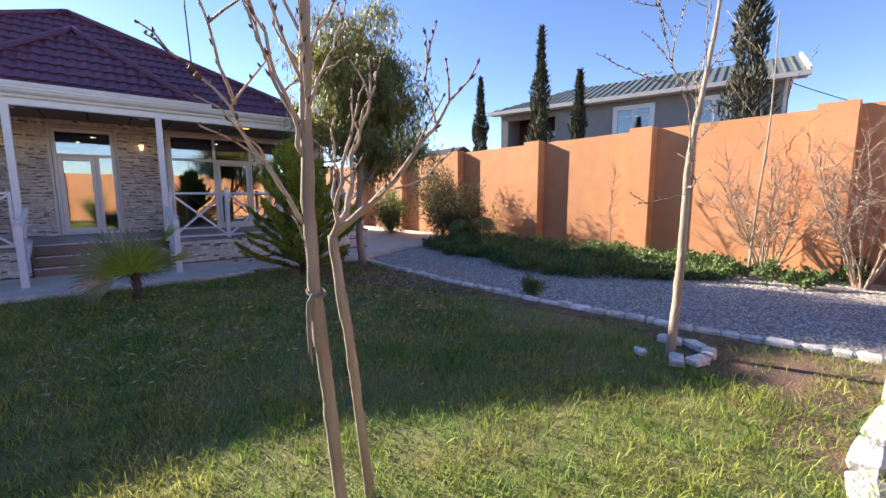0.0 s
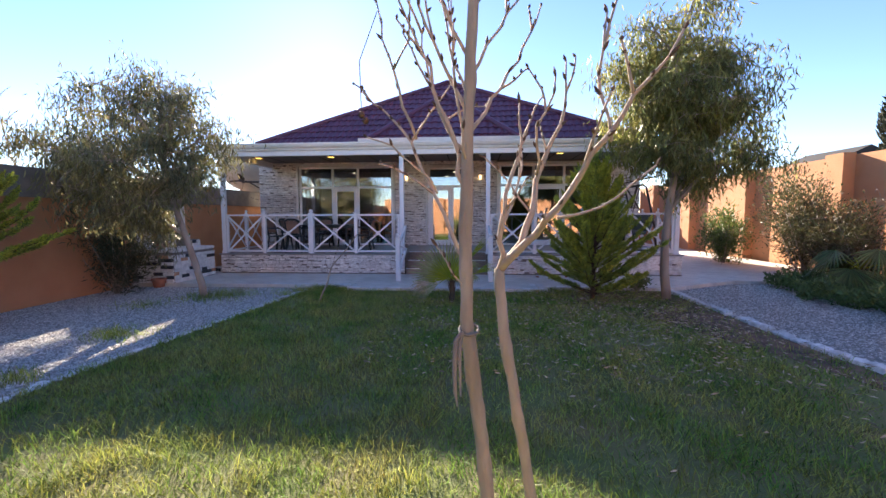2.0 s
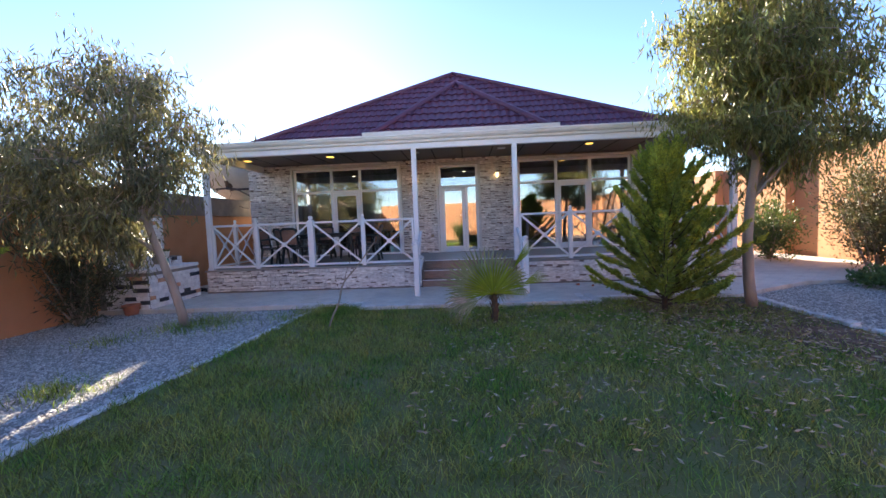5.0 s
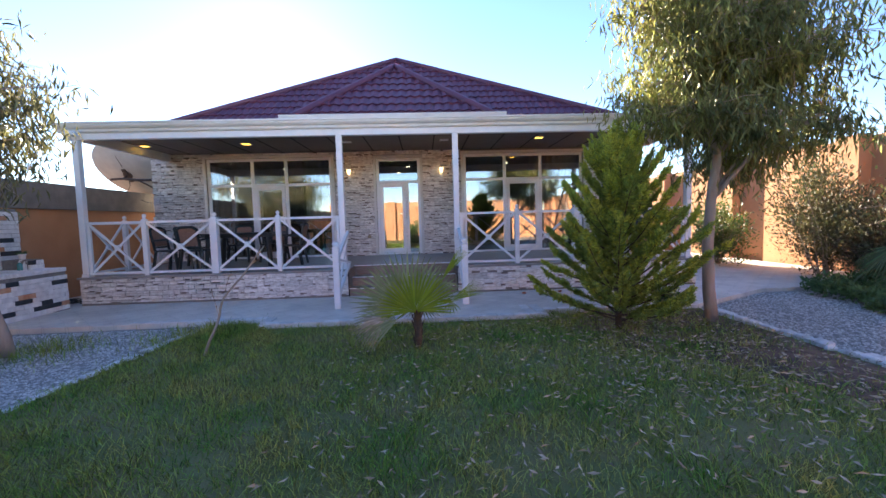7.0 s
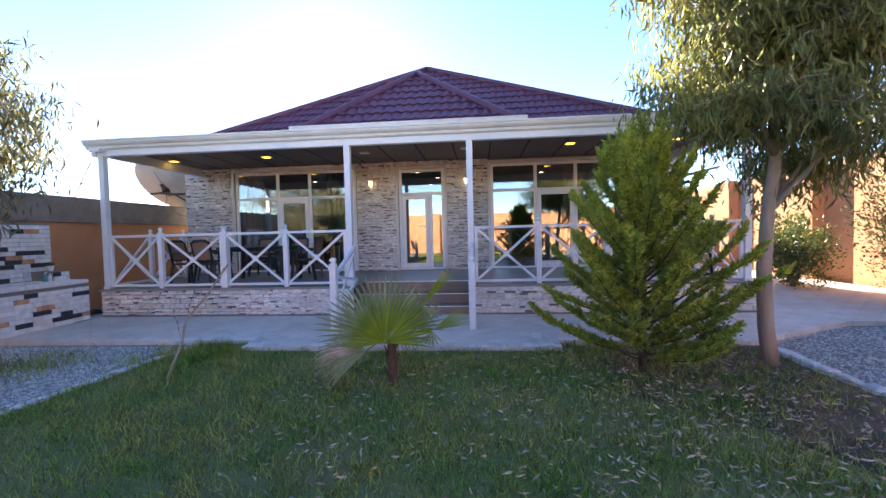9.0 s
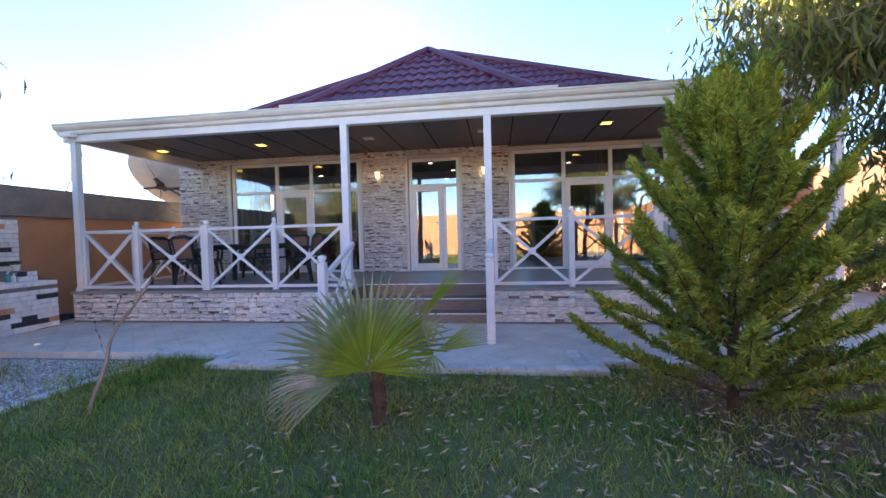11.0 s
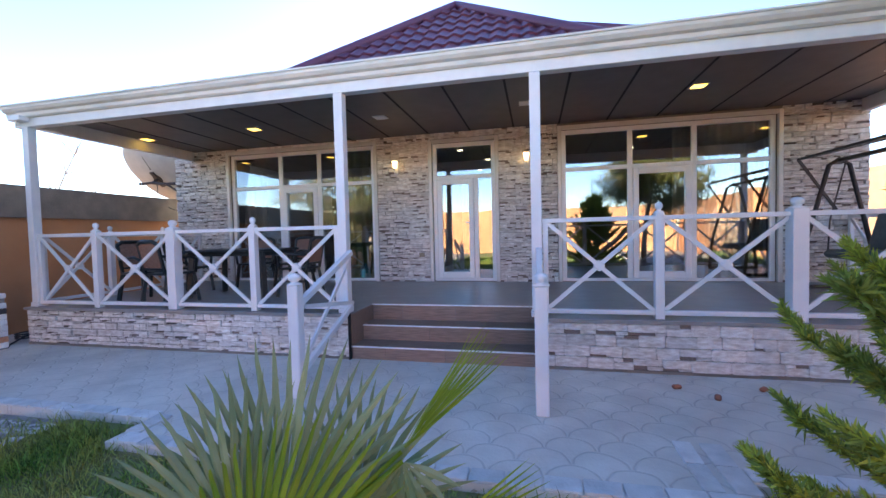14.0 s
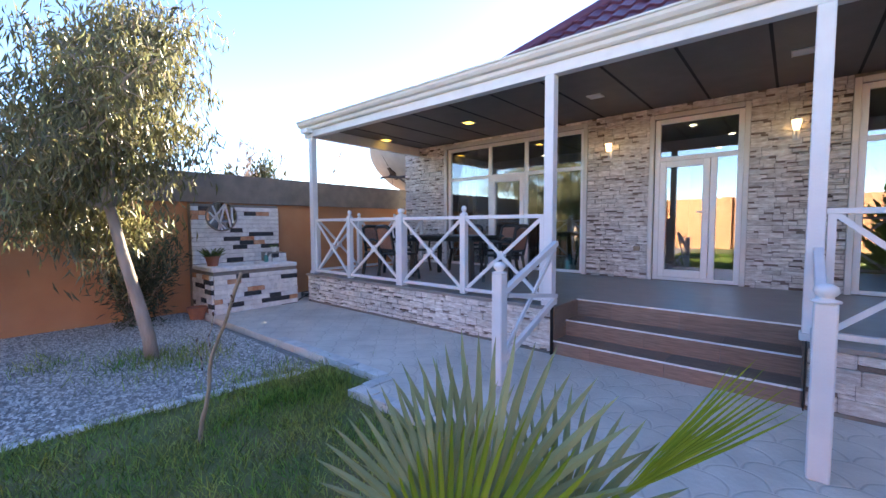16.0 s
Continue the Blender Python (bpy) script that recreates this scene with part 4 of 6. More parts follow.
# ---- tiled washstand by the west wall ----
M_BWHITE = mat("white_brick", (0.88, 0.86, 0.83), 0.8, (0.68, 0.66, 0.64), 12, 0.6, 50, obj_random=0.08, coord="World")
M_BBLACK = mat("black_brick", (0.03, 0.03, 0.035), 0.7, (0.05, 0.05, 0.055), 15, 0.4, 50, coord="World")
M_BORANGE = mat("orange_brick", (0.66, 0.40, 0.25), 0.8, (0.5, 0.2, 0.1), 12, 0.5, 50, coord="World")
M_TERRA = mat("terracotta", (0.38, 0.14, 0.08), 0.85, (0.3, 0.11, 0.065), 10, 0.2, 50)
M_MIRROR = bpy.data.materials.new("mirror")
M_MIRROR.use_nodes = True
M_MIRROR.node_tree.nodes["Principled BSDF"].inputs["Base Color"].default_value = (0.25, 0.27, 0.3, 1)
M_MIRROR.node_tree.nodes["Principled BSDF"].inputs["Metallic"].default_value = 1.0
M_MIRROR.node_tree.nodes["Principled BSDF"].inputs["Roughness"].default_value = 0.03
stand = thing("washstand", "masonry garden washstand in white, black and orange bricks", "washstand", at=(WALL_L, 8.25, Z_GRAVEL))
part("back_core", Geo().box((0.0, 0.0, 0), (0.13, 1.57, 1.90)), M_MORTAR, stand)
part("counter_core", Geo().box((0.13, 0.03, 0), (0.98, 1.47, 0.76)).box((0.13, 1.2, 0.76), (0.6, 1.47, 1.0)), M_MORTAR, stand)
part("counter_slab", Geo().box((0.13, 0.0, 0.762), (1.012, 0.42, 0.83)).box((0.13, 1.02, 0.762), (1.012, 1.475, 0.83)).box((0.13, 0.42, 0.762), (0.26, 1.02, 0.83)).box((0.86, 0.42, 0.762), (1.012, 1.02, 0.83)), M_BWHITE, stand, bevel=0.01)
rnd = random.Random(5)
brick_mesh = {}
for key, m in (("w", M_BWHITE), ("b", M_BBLACK), ("o", M_BORANGE)):
    brick_mesh[key] = Geo().box((-0.5, -0.5, -0.5), (0.5, 0.5, 0.5)).mesh("brick", m, bevel=0.03)


def brick_face(origin, along, out, length, height):
    """Courses of bricks on a face: origin, unit vector along it and unit vector out of it."""
    bh, z, row = 0.078, 0.0, 0
    while z + bh <= height + 0.001:
        s = 0.0
        first = rnd.choice((0.12, 0.2, 0.26))
        while s < length - 0.01:
            w = min(first if s == 0 else rnd.choice((0.22, 0.26, 0.3)), length - s)
            if length - s - w < 0.07:
                w = length - s
            k = rnd.random()
            key = "b" if k < 0.15 else "o" if k < 0.25 else "w"
            ob = new("brick", brick_mesh[key])
            ob.parent = stand
            dep = 0.03 + rnd.uniform(0, 0.012)
            c = Vector(origin) + Vector(along) * (s + w / 2) + Vector(out) * dep / 2 + Vector((0, 0, z + bh / 2))
            ob.location = c
            ob.rotation_euler = (0, 0, math.atan2(along[1], along[0]))
            ob.scale = (w - 0.006, dep, bh - 0.006)
            s += w
        z += bh
        row += 1


brick_face((0.13, 0.0, 0.84), (0, 1, 0), (1, 0, 0), 1.57, 1.06)
brick_face((0.98, 0.03, 0.0), (0, 1, 0), (1, 0, 0), 1.44, 0.76)
brick_face((0.13, 0.03, 0.0), (1, 0, 0), (0, -1, 0), 0.85, 0.76)
brick_face((0.6, 1.2, 0.83), (0, 1, 0), (1, 0, 0), 0.27, 0.16)
part("basin", Geo().box((0.26, 0.42, 0.70), (0.86, 1.02, 0.72)), M_DISH, stand)
mirror = thing("round_mirror", "round mirror with a dark rim and a broken-glass pattern", "mirror", at=(WALL_L + 0.175, 8.74, 1.73))
g = Geo().lathe([(0.004, 0.0), (0.25, 0.0), (0.25, 0.012), (0.004, 0.012)], n=32)
g.v = [(z, x, y) for x, y, z in g.v]
part("mirror_glass", g, M_MIRROR, mirror)
part("rim", Geo().tube([(0.014, 0.26 * math.cos(k * math.pi / 18), 0.26 * math.sin(k * math.pi / 18)) for k in range(37)], 0.014, 8), M_CONC, mirror, smooth=True)
for (ya, za), (yb, zb) in (((-0.16, -0.1), (0.05, 0.18)), ((-0.05, -0.19), (0.05, 0.18)), ((0.12, -0.15), (0.05, 0.18)), ((0.05, -0.18), (-0.17, 0.06)), ((0.15, -0.1), (0.14, 0.13)), ((-0.12, 0.15), (0.0, -0.2))):
    part("strip", Geo().bar((0.016, ya * 1.25, za * 1.25), (0.016, yb * 1.25, zb * 1.25), 0.03, 0.012, (1, 0, 0)), M_WHITE, mirror)


def pot(x, y, z, r, h, label, material=None):
    t = thing("plant_pot", label, "plant pot", at=(x, y, z))
    part("pot", Geo().lathe([(r * 0.72, 0), (r * 0.95, h * 0.82), (r * 1.08, h * 0.83), (r * 1.08, h), (r * 0.95, h), (r * 0.9, h * 0.88), (0.004, h * 0.86)], n=20), material or M_TERRA, t)
    return t

# ---- clutter on the path ----
for x, y, a in ((3.05, 9.55, 0.3), (3.3, 9.35, 1.2), (3.75, 9.6, 0.8)):
    g = Geo().box((-0.04, -0.025, 0), (0.04, 0.025, 0.035))
    ob = tagged(part("brick_fragment", g, M_TERRA, bevel=0.012), "broken brown brick fragment lying on the path", "brick fragment", "fragments on the path")
    ob.matrix_basis = pose(x, y, Z_PAVE, 0, 0, a * 57)
hose = []
for k in range(75):
    a = k * 0.25
    hose.append((-5.62 + (0.16 + 0.012 * math.sin(a * 3)) * math.cos(a), 10.15 + 0.14 * math.sin(a), Z_PAVE + 0.014 + 0.0012 * k))
hose += [(-5.5, 10.0, Z_PAVE + 0.06), (-5.42, 9.8, Z_PAVE + 0.014), (-5.3, 9.72, Z_PAVE + 0.012)]
tagged(part("garden_hose", Geo().tube(hose, 0.011, 6), M_BLACK, smooth=True), "coiled dark garden hose beside the porch plinth", "hose")
# ---- plants ----
M_BARK = mat("pale_plane_bark", (0.43, 0.36, 0.28), 0.85, (0.27, 0.22, 0.16), 9, 0.5, 60, stain=0.25, stretch=(1, 1, 0.35))
M_TWIG = mat("pale_twig", (0.42, 0.33, 0.25), 0.85, (0.33, 0.25, 0.19), 20, 0.3, 60)
M_BUD = mat("dark_bud", (0.10, 0.055, 0.03), 0.8)
M_EBARK = mat("eucalyptus_bark", (0.42, 0.34, 0.27), 0.85, (0.28, 0.22, 0.17), 7, 0.5, 50, stain=0.3, stretch=(1, 1, 0.3))
M_ELEAF = mat("eucalyptus_leaf", (0.17, 0.20, 0.09), 0.45, (0.34, 0.32, 0.08), 1.1, island=0.4, hue=0.03, trans=0.6)
# darker, greyer leaf copy: the west crown's backlit shade is in the colour
M_ELEAFG = mat("backlit_eucalyptus_leaf", (0.14, 0.145, 0.09), 0.45, (0.27, 0.24, 0.09), 1.1, island=0.4, hue=0.02, trans=0.4)
# young shoots, with the backlight on the tips put into their paler colour
M_PTIP = mat("conifer_young_lit_tip", (0.42, 0.48, 0.06), 0.65, (0.55, 0.57, 0.09), 2.5, island=0.3, hue=0.02, trans=0.5)
M_PLEAF = mat("conifer_spray", (0.2, 0.27, 0.055), 0.65, (0.35, 0.4, 0.075), 2.5, island=0.35, hue=0.02, trans=0.4)
M_CLEAF = mat("cypress_spray", (0.035, 0.045, 0.025), 0.7, (0.06, 0.06, 0.032), 2.0, island=0.4, trans=0.15)
M_PALM = mat("palm_leaf", (0.22, 0.30, 0.02), 0.6, (0.33, 0.38, 0.03), 5.0, island=0.2, trans=0.5, spec=0.2)
M_PALMG = mat("palm_leaf_grey", (0.24, 0.28, 0.12), 0.6, (0.33, 0.35, 0.18), 5.0, island=0.2, trans=0.35, spec=0.25)
M_PTRUNK = mat("palm_trunk", (0.12, 0.075, 0.045), 0.9, (0.07, 0.045, 0.03), 20, 0.8, 50)
M_SHRUB = mat("shrub_leaf", (0.08, 0.14, 0.04), 0.45, (0.16, 0.19, 0.045), 1.6, island=0.4, hue=0.03, trans=0.3)
M_SHRUBR = mat("reddish_shrub_leaf", (0.13, 0.085, 0.045), 0.5, (0.1, 0.115, 0.04), 1.6, island=0.4, hue=0.03, trans=0.3)
M_COVER = mat("ground_cover_leaf", (0.08, 0.155, 0.05), 0.55, (0.16, 0.23, 0.07), 1.4, island=0.35, trans=0.3)
M_OLEA = mat("oleander_leaf", (0.06, 0.08, 0.045), 0.5, (0.10, 0.10, 0.05), 1.6, island=0.4, trans=0.25)
M_DRY = mat("dry_leaf", (0.52, 0.43, 0.31), 0.8, (0.3, 0.22, 0.14), 9, island=0.4)
rng = np.random.default_rng(7)


def unit_rows(v):
    return v / np.maximum(np.linalg.norm(v, axis=1, keepdims=True), 1e-6)


def leaf_mesh(name, base, dirs, length, width, material, bend=0.15):
    """Leaves as folded pointed blades: base points, directions, lengths and widths, one island each."""
    n = len(base)
    length = np.broadcast_to(length, n)[:, None]
    width = np.broadcast_to(width, n)[:, None]
    d = unit_rows(dirs)
    s = unit_rows(np.cross(d, rng.normal(size=(n, 3))))
    up = np.cross(s, d)
    mid = base + d * length * 0.45 + up * length * bend * 0.3
    v = np.stack([base, mid + s * width / 2 - up * width * 0.12, base + d * length - up * length * bend * 0.4, mid - s * width / 2 - up * width * 0.12], axis=1).reshape(-1, 3)
    f = np.arange(n * 4).reshape(n, 4)
    tri = np.concatenate([f[:, [0, 1, 2]], f[:, [0, 2, 3]]])
    return raw_mesh(name, v, tri, material)


def branch_path(p, d, length, steps, wander, lift, r):
    """A wandering branch: points from p along d."""
    pts = [Vector(p)]
    d = Vector(d).normalized()
    for i in range(steps):
        d = (d + Vector((r.gauss(0, wander), r.gauss(0, wander), r.gauss(0, wander) + lift))).normalized()
        pts.append(pts[-1] + d * length / steps)
    return pts


def taper(r0, r1, n):
    return [r0 + (r1 - r0) * i / (n - 1) for i in range(n)]


def eucalyptus(label, trunk, r0, limbs, seed, leaves, clump=0.42, spread=1.0, leaf=None):
    """A drooping gum tree: trunk points, limbs as (start index, end point), leaves hanging round the twig ends."""
    r = random.Random(seed)
    root = thing("eucalyptus_tree", label, "tree", at=trunk[0])
    o = Vector(trunk[0])
    rel = [Vector(p) - o for p in trunk]
    part("trunk", Geo().tube(rel, taper(r0, r0 * 0.5, len(rel)), 10), M_EBARK, root, smooth=True)
    ends = []
    for i, e in limbs:
        a, e = rel[i], Vector(e) - o
        mid = a.lerp(e, 0.5) + Vector((r.uniform(-0.15, 0.15), r.uniform(-0.15, 0.15), 0.15))
        pts = [a, a.lerp(mid, 0.5), mid, mid.lerp(e, 0.5), e]
        limb = part("limb", Geo().tube(pts, taper(r0 * 0.42, 0.012, 5), 7), M_EBARK, root, smooth=True)
        g = Geo()
        for q in (mid, mid.lerp(e, 0.35), mid.lerp(e, 0.7), e):
            for _ in range(5):
                d = Vector((r.gauss(0, 1), r.gauss(0, 1), r.gauss(0.15, 0.5)))
                tw = branch_path(q, d, r.uniform(0.4, 0.95) * spread, 5, 0.22, -0.1, r)
                g.tube(tw, taper(0.009, 0.003, len(tw)), 4)
                ends += tw[2:]
        tagged(part("twig_spray", g, M_TWIG, limb), kind="stuff")
    ends = np.array([tuple(p) for p in ends])
    idx = rng.integers(0, len(ends), leaves)
    base = ends[idx] + rng.normal(0, clump * 0.32, (leaves, 3)) * np.array([1, 1, 0.8])
    dirs = rng.normal(0, 0.45, (leaves, 3)) + np.array([0, 0, -1.0])
    part("crown", leaf_mesh("crown", base, dirs, rng.uniform(0.09, 0.19, leaves), rng.uniform(0.011, 0.021, leaves), leaf or M_ELEAF, 0.3), None, root)
    return root


eucalyptus("tall eucalyptus with a yellow-green drooping crown at the lawn's edge",
           [(5.1, 7.36, 0.0), (5.04, 7.36, 0.5), (5.03, 7.38, 1.1), (5.08, 7.4, 1.7), (5.16, 7.4, 2.3), (5.15, 7.45, 3.0), (5.2, 7.5, 3.7)], 0.085,
           [(3, (6.3, 7.1, 2.75)), (3, (6.7, 7.6, 3.0)), (3, (5.9, 8.2, 2.5)), (4, (4.25, 7.2, 3.2)), (4, (4.5, 6.9, 2.75)), (4, (4.6, 8.3, 3.3)), (5, (4.1, 7.4, 4.2)), (5, (6.3, 7.2, 3.7)), (5, (5.6, 6.6, 3.5)),
            (6, (4.6, 7.2, 4.9)), (6, (5.7, 7.7, 4.9)), (6, (5.2, 7.0, 5.3)), (6, (5.1, 8.2, 4.6)), (6, (6.0, 7.1, 4.4)), (5, (4.9, 6.7, 3.9)), (4, (5.4, 6.7, 2.7)),
            (5, (5.8, 7.0, 3.2)), (5, (4.4, 7.1, 3.6)), (5, (4.7, 7.9, 3.7)), (5, (5.9, 7.8, 3.4)), (6, (4.5, 7.6, 4.4)), (6, (5.8, 7.3, 4.1)), (5, (5.2, 6.8, 3.3))], 3, 27000, 0.4, 0.85)
eucalyptus("leaning eucalyptus with grey-green drooping leaves over the gravel",
           [(-3.77, 7.05, 0.0), (-3.79, 7.03, 0.3), (-3.85, 6.95, 0.75), (-3.94, 6.86, 1.25), (-4.05, 6.79, 1.75), (-4.17, 6.73, 2.2), (-4.25, 6.72, 2.9)], 0.075,
           [(4, (-5.6, 6.4, 2.1)), (4, (-4.1, 7.2, 2.6)), (4, (-5.8, 7.2, 2.5)), (5, (-6.6, 6.6, 2.9)), (5, (-4.0, 6.7, 3.0)), (5, (-5.9, 7.7, 3.2)), (6, (-4.4, 7.2, 4.0)), (6, (-5.4, 6.8, 4.1)), (6, (-6.2, 7.2, 3.7)),
            (6, (-4.9, 7.6, 4.4)), (6, (-4.0, 7.3, 3.5)), (5, (-5.3, 6.2, 2.7)), (5, (-7.2, 7.0, 3.1)), (4, (-5.1, 6.5, 1.9)), (4, (-3.5, 6.6, 2.5)), (4, (-4.5, 6.3, 1.75)), (5, (-3.5, 6.9, 3.1)), (3, (-4.7, 6.8, 1.6))], 9, 19000, 0.4, 0.95, M_ELEAFG)


def conifer(label, at, height, radius, seed, first, branches, name="conifer_tree", rise=0.95):
    """A young open conifer: a stem, upswept branches and feathery plumes with bright tips."""
    r = random.Random(seed)
    root = thing(name, label, "tree", at=at)
    part("trunk", Geo().tube([(0, 0, -0.02), (0.015, 0.01, height * 0.35), (-0.01, 0.0, height * 0.7), (0, 0, height * 0.95)], [0.042, 0.034, 0.018, 0.006], 8), M_PTRUNK, root, smooth=True)
    g = Geo()
    P, D, Ln, T = [], [], [], []

    def plume(q, sd, sl, bright, thick=1.0):
        n = int(130 * sl / 0.25)
        for m in range(n):
            u = m / (n - 1)
            P.append(q + sd * sl * u * 0.9)
            w = 0.8 * (1 - 0.5 * u)
            D.append(sd + Vector((r.gauss(0, w), r.gauss(0, w), r.gauss(0.05, w))))
            Ln.append(r.uniform(0.05, 0.085) * thick * (1.0 - 0.6 * u ** 3) * (0.65 + 0.35 * min(1, 4 * u)))
            T.append(r.random() < bright * (0.25 + 1.1 * u))

    for i in range(branches):
        t = (i + 0.5) / branches
        z = first + (height * 0.86 - first) * t ** 1.1
        R = radius * (min(1.0, 0.72 + 1.6 * t) * (1 - t) ** 0.78 + 0.13) * r.choice((0.7, 0.85, 0.95, 1.0, 1.08))
        a = i * 2.399963 + r.uniform(-0.35, 0.35)
        d = Vector((math.cos(a), math.sin(a), rise * (0.22 + 0.85 * t)))
        pts = branch_path((0, 0, z), d, R * 1.12, 8, 0.05, 0.05 + 0.03 * t, r)
        g.tube(pts, taper(0.013, 0.003, len(pts)), 4)
        young = r.random()
        for k in range(2, len(pts)):
            seg = (pts[k] - pts[k - 1]).normalized()
            side = seg.cross(Vector((0, 0, 1))).normalized()
            far = k / (len(pts) - 1)
            for j in (-1, 1, 0):
                if far < 0.4 and r.random() < 0.25:
                    continue
                sd = (seg + side * j * r.uniform(0.35, 0.75) + Vector((0, 0, r.uniform(0.15, 0.55)))).normalized()
                sl = r.uniform(0.15, 0.27) * (1.15 - 0.45 * far) * (0.75 + 0.25 * min(1, R / 0.6))
                plume(pts[k - 1].lerp(pts[k], r.random()), sd, sl, 0.0 if far < 0.5 else 1.1 * young * far)
        plume(pts[-2], ((pts[-1] - pts[-2]).normalized() + Vector((0, 0, 0.25))).normalized(), 0.26, 0.8 * young)
    for k in range(14):
        z = height * (0.72 + 0.25 * k / 13)
        a = k * 2.4
        plume(Vector((0, 0, z)), Vector((0.5 * math.cos(a), 0.5 * math.sin(a), 1.0)).normalized(), 0.2 - 0.006 * k, 0.3)
    part("branchwork", g, M_PTRUNK, root)
    P, D, Ln, T = np.array([tuple(p) for p in P]), np.array([tuple(p) for p in D]), np.array(Ln), np.array(T)
    part("foliage", leaf_mesh("foliage", P[~T], D[~T], Ln[~T], Ln[~T] * 0.18, M_PLEAF, 0.1), None, root)
    # outer needles in the paler tone: young shoots plus painted backlight
    part("new_growth", leaf_mesh("new_growth", P[T], D[T], Ln[T], Ln[T] * 0.18, M_PTIP, 0.1), None, root, "bright yellow-green shoot tips")
    return root


conifer("bushy young conifer with bright green tips on the lawn", (3.66, 7.10, Z_LAWN), 2.66, 1.14, 4, 0.1, 104)
conifer("bushy conifer standing before the orange wall", (-5.55, 4.6, Z_GRAVEL), 3.2, 1.0, 8, 0.8, 70, rise=0.7)


def cypress(x, y, h, w, seed):
    r = random.Random(seed)
    root = thing("cypress_tree", "dark slender cypress rising behind the garden wall", "tree", "cypresses behind the wall", at=(x, y, -0.02))
    part("trunk", Geo().tube([(0, 0, 0), (0, 0, h * 0.85)], [0.08, 0.015], 7), M_EBARK, root)
    n = 5200
    t = rng.random(n) ** 0.8
    ang = rng.random(n) * 6.283
    prof = w * np.sin(np.clip(0.12 + 0.88 * (1 - t), 0, 1) * 1.5) * (0.8 + 0.3 * np.sin(t * 23 + ang * 2)) * (1 - t ** 6)
    rad = prof * np.sqrt(rng.uniform(0.15, 1.0, n))
    P = np.stack([rad * np.cos(ang), rad * np.sin(ang), 0.5 + t * (h - 0.5)], 1)
    D = np.stack([np.cos(ang) * 0.35, np.sin(ang) * 0.35, np.ones(n)], 1) + rng.normal(0, 0.3, (n, 3))
    part("crown", leaf_mesh("crown", P, D, rng.uniform(0.1, 0.24, n), rng.uniform(0.03, 0.06, n), M_CLEAF, 0.1), None, root)


for x, y, h, w, sd in ((12.3, 11.05, 5.95, 0.5, 1), (12.3, 8.25, 6.95, 0.55, 2), (12.3, 6.78, 5.25, 0.4, 3), (12.3, 2.5, 7.2, 0.65, 4)):
    cypress(x, y, h, w, sd)


def shrub(name, label, at, size, n, material, leaf=(0.05, 0.1), wide=0.4, seed=1, stems=9):
    """A leafy shrub: stems fanning from the base, leaves in uneven clumps."""
    r = random.Random(seed)
    root = thing(name, label, "shrub", at=at)
    g = Geo()
    ends = []
    sx, sy, sz = size
    for i in range(stems):
        a = r.random() * 6.283
        d = Vector((math.cos(a) * sx * r.uniform(0.2, 1), math.sin(a) * sy * r.uniform(0.2, 1), sz * r.uniform(0.5, 1.0)))
        pts = branch_path((r.gauss(0, 0.04), r.gauss(0, 0.04), 0), d, d.length, 7, 0.1, 0.02, r)
        g.tube(pts, taper(0.016, 0.004, len(pts)), 5)
        ends += pts[2:]
        for q in pts[3:]:
            e = q + Vector((r.gauss(0, 0.2) * sx, r.gauss(0, 0.2) * sy, r.gauss(0.03, 0.15) * sz))
            g.tube([q, q.lerp(e, 0.5), e], [0.006, 0.004, 0.002], 4)
            ends += [e, q.lerp(e, 0.5)]
    tagged(part("stemwork", g, M_EBARK, root), kind="stuff")
    ends = np.array([tuple(p) for p in ends])
    idx = rng.integers(0, len(ends), n)
    P = ends[idx] + rng.normal(0, 0.11, (n, 3)) * np.array([sx, sy, sz * 0.8])
    P[:, 2] = np.abs(P[:, 2]) + 0.02
    D = (P - np.array([0, 0, sz * 0.3])) * 0.6 + rng.normal(0, 0.5, (n, 3)) + np.array([0, 0, 0.2])
    ln = rng.uniform(leaf[0], leaf[1], n)
    part("leaves", leaf_mesh("leaves", P, D, ln, ln * wide, material, 0.2), None, root)
    return root


shrub("oleander_shrub", "grey-green drooping shrub against the orange wall", (-5.85, 7.35, Z_GRAVEL), (0.75, 0.7, 1.7), 4200, M_OLEA, (0.08, 0.17), 0.16, 2, 14)
shrub("evergreen_shrub", "sunlit evergreen shrub by the path's end", (9.4, 13.0, Z_PAVE), (1.0, 1.1, 1.6), 8000, M_SHRUB, (0.05, 0.1), 0.45, 3, 14)
shrub("rose_shrub", "tall reddish-leaved shrub before the orange wall", (9.7, 10.3, Z_PAVE), (0.9, 1.3, 2.3), 13000, M_SHRUBR, (0.05, 0.1), 0.4, 4, 14)
shrub("evergreen_shrub", "dark round evergreen shrub before the orange wall", (9.5, 8.9, Z_GRAVEL), (1.0, 1.2, 1.5), 12000, M_SHRUBR, (0.05, 0.11), 0.35, 5, 14)
shrub("evergreen_shrub", "low dark shrub on the kerb by the tree", (4.75, 8.0, Z_LAWN), (0.35, 0.25, 0.35), 900, M_SHRUB, (0.03, 0.07), 0.45, 6, 8)
shrub("evergreen_shrub", "round clipped shrub at the back of the lawn", (0.4, -6.5, Z_LAWN), (0.8, 0.7, 1.4), 5000, M_SHRUB, (0.05, 0.1), 0.45, 11, 14)
shrub("evergreen_shrub", "round clipped shrub at the back of the lawn", (2.3, -6.8, Z_LAWN), (0.7, 0.7, 1.2), 4500, M_SHRUB, (0.05, 0.1), 0.45, 12, 14)
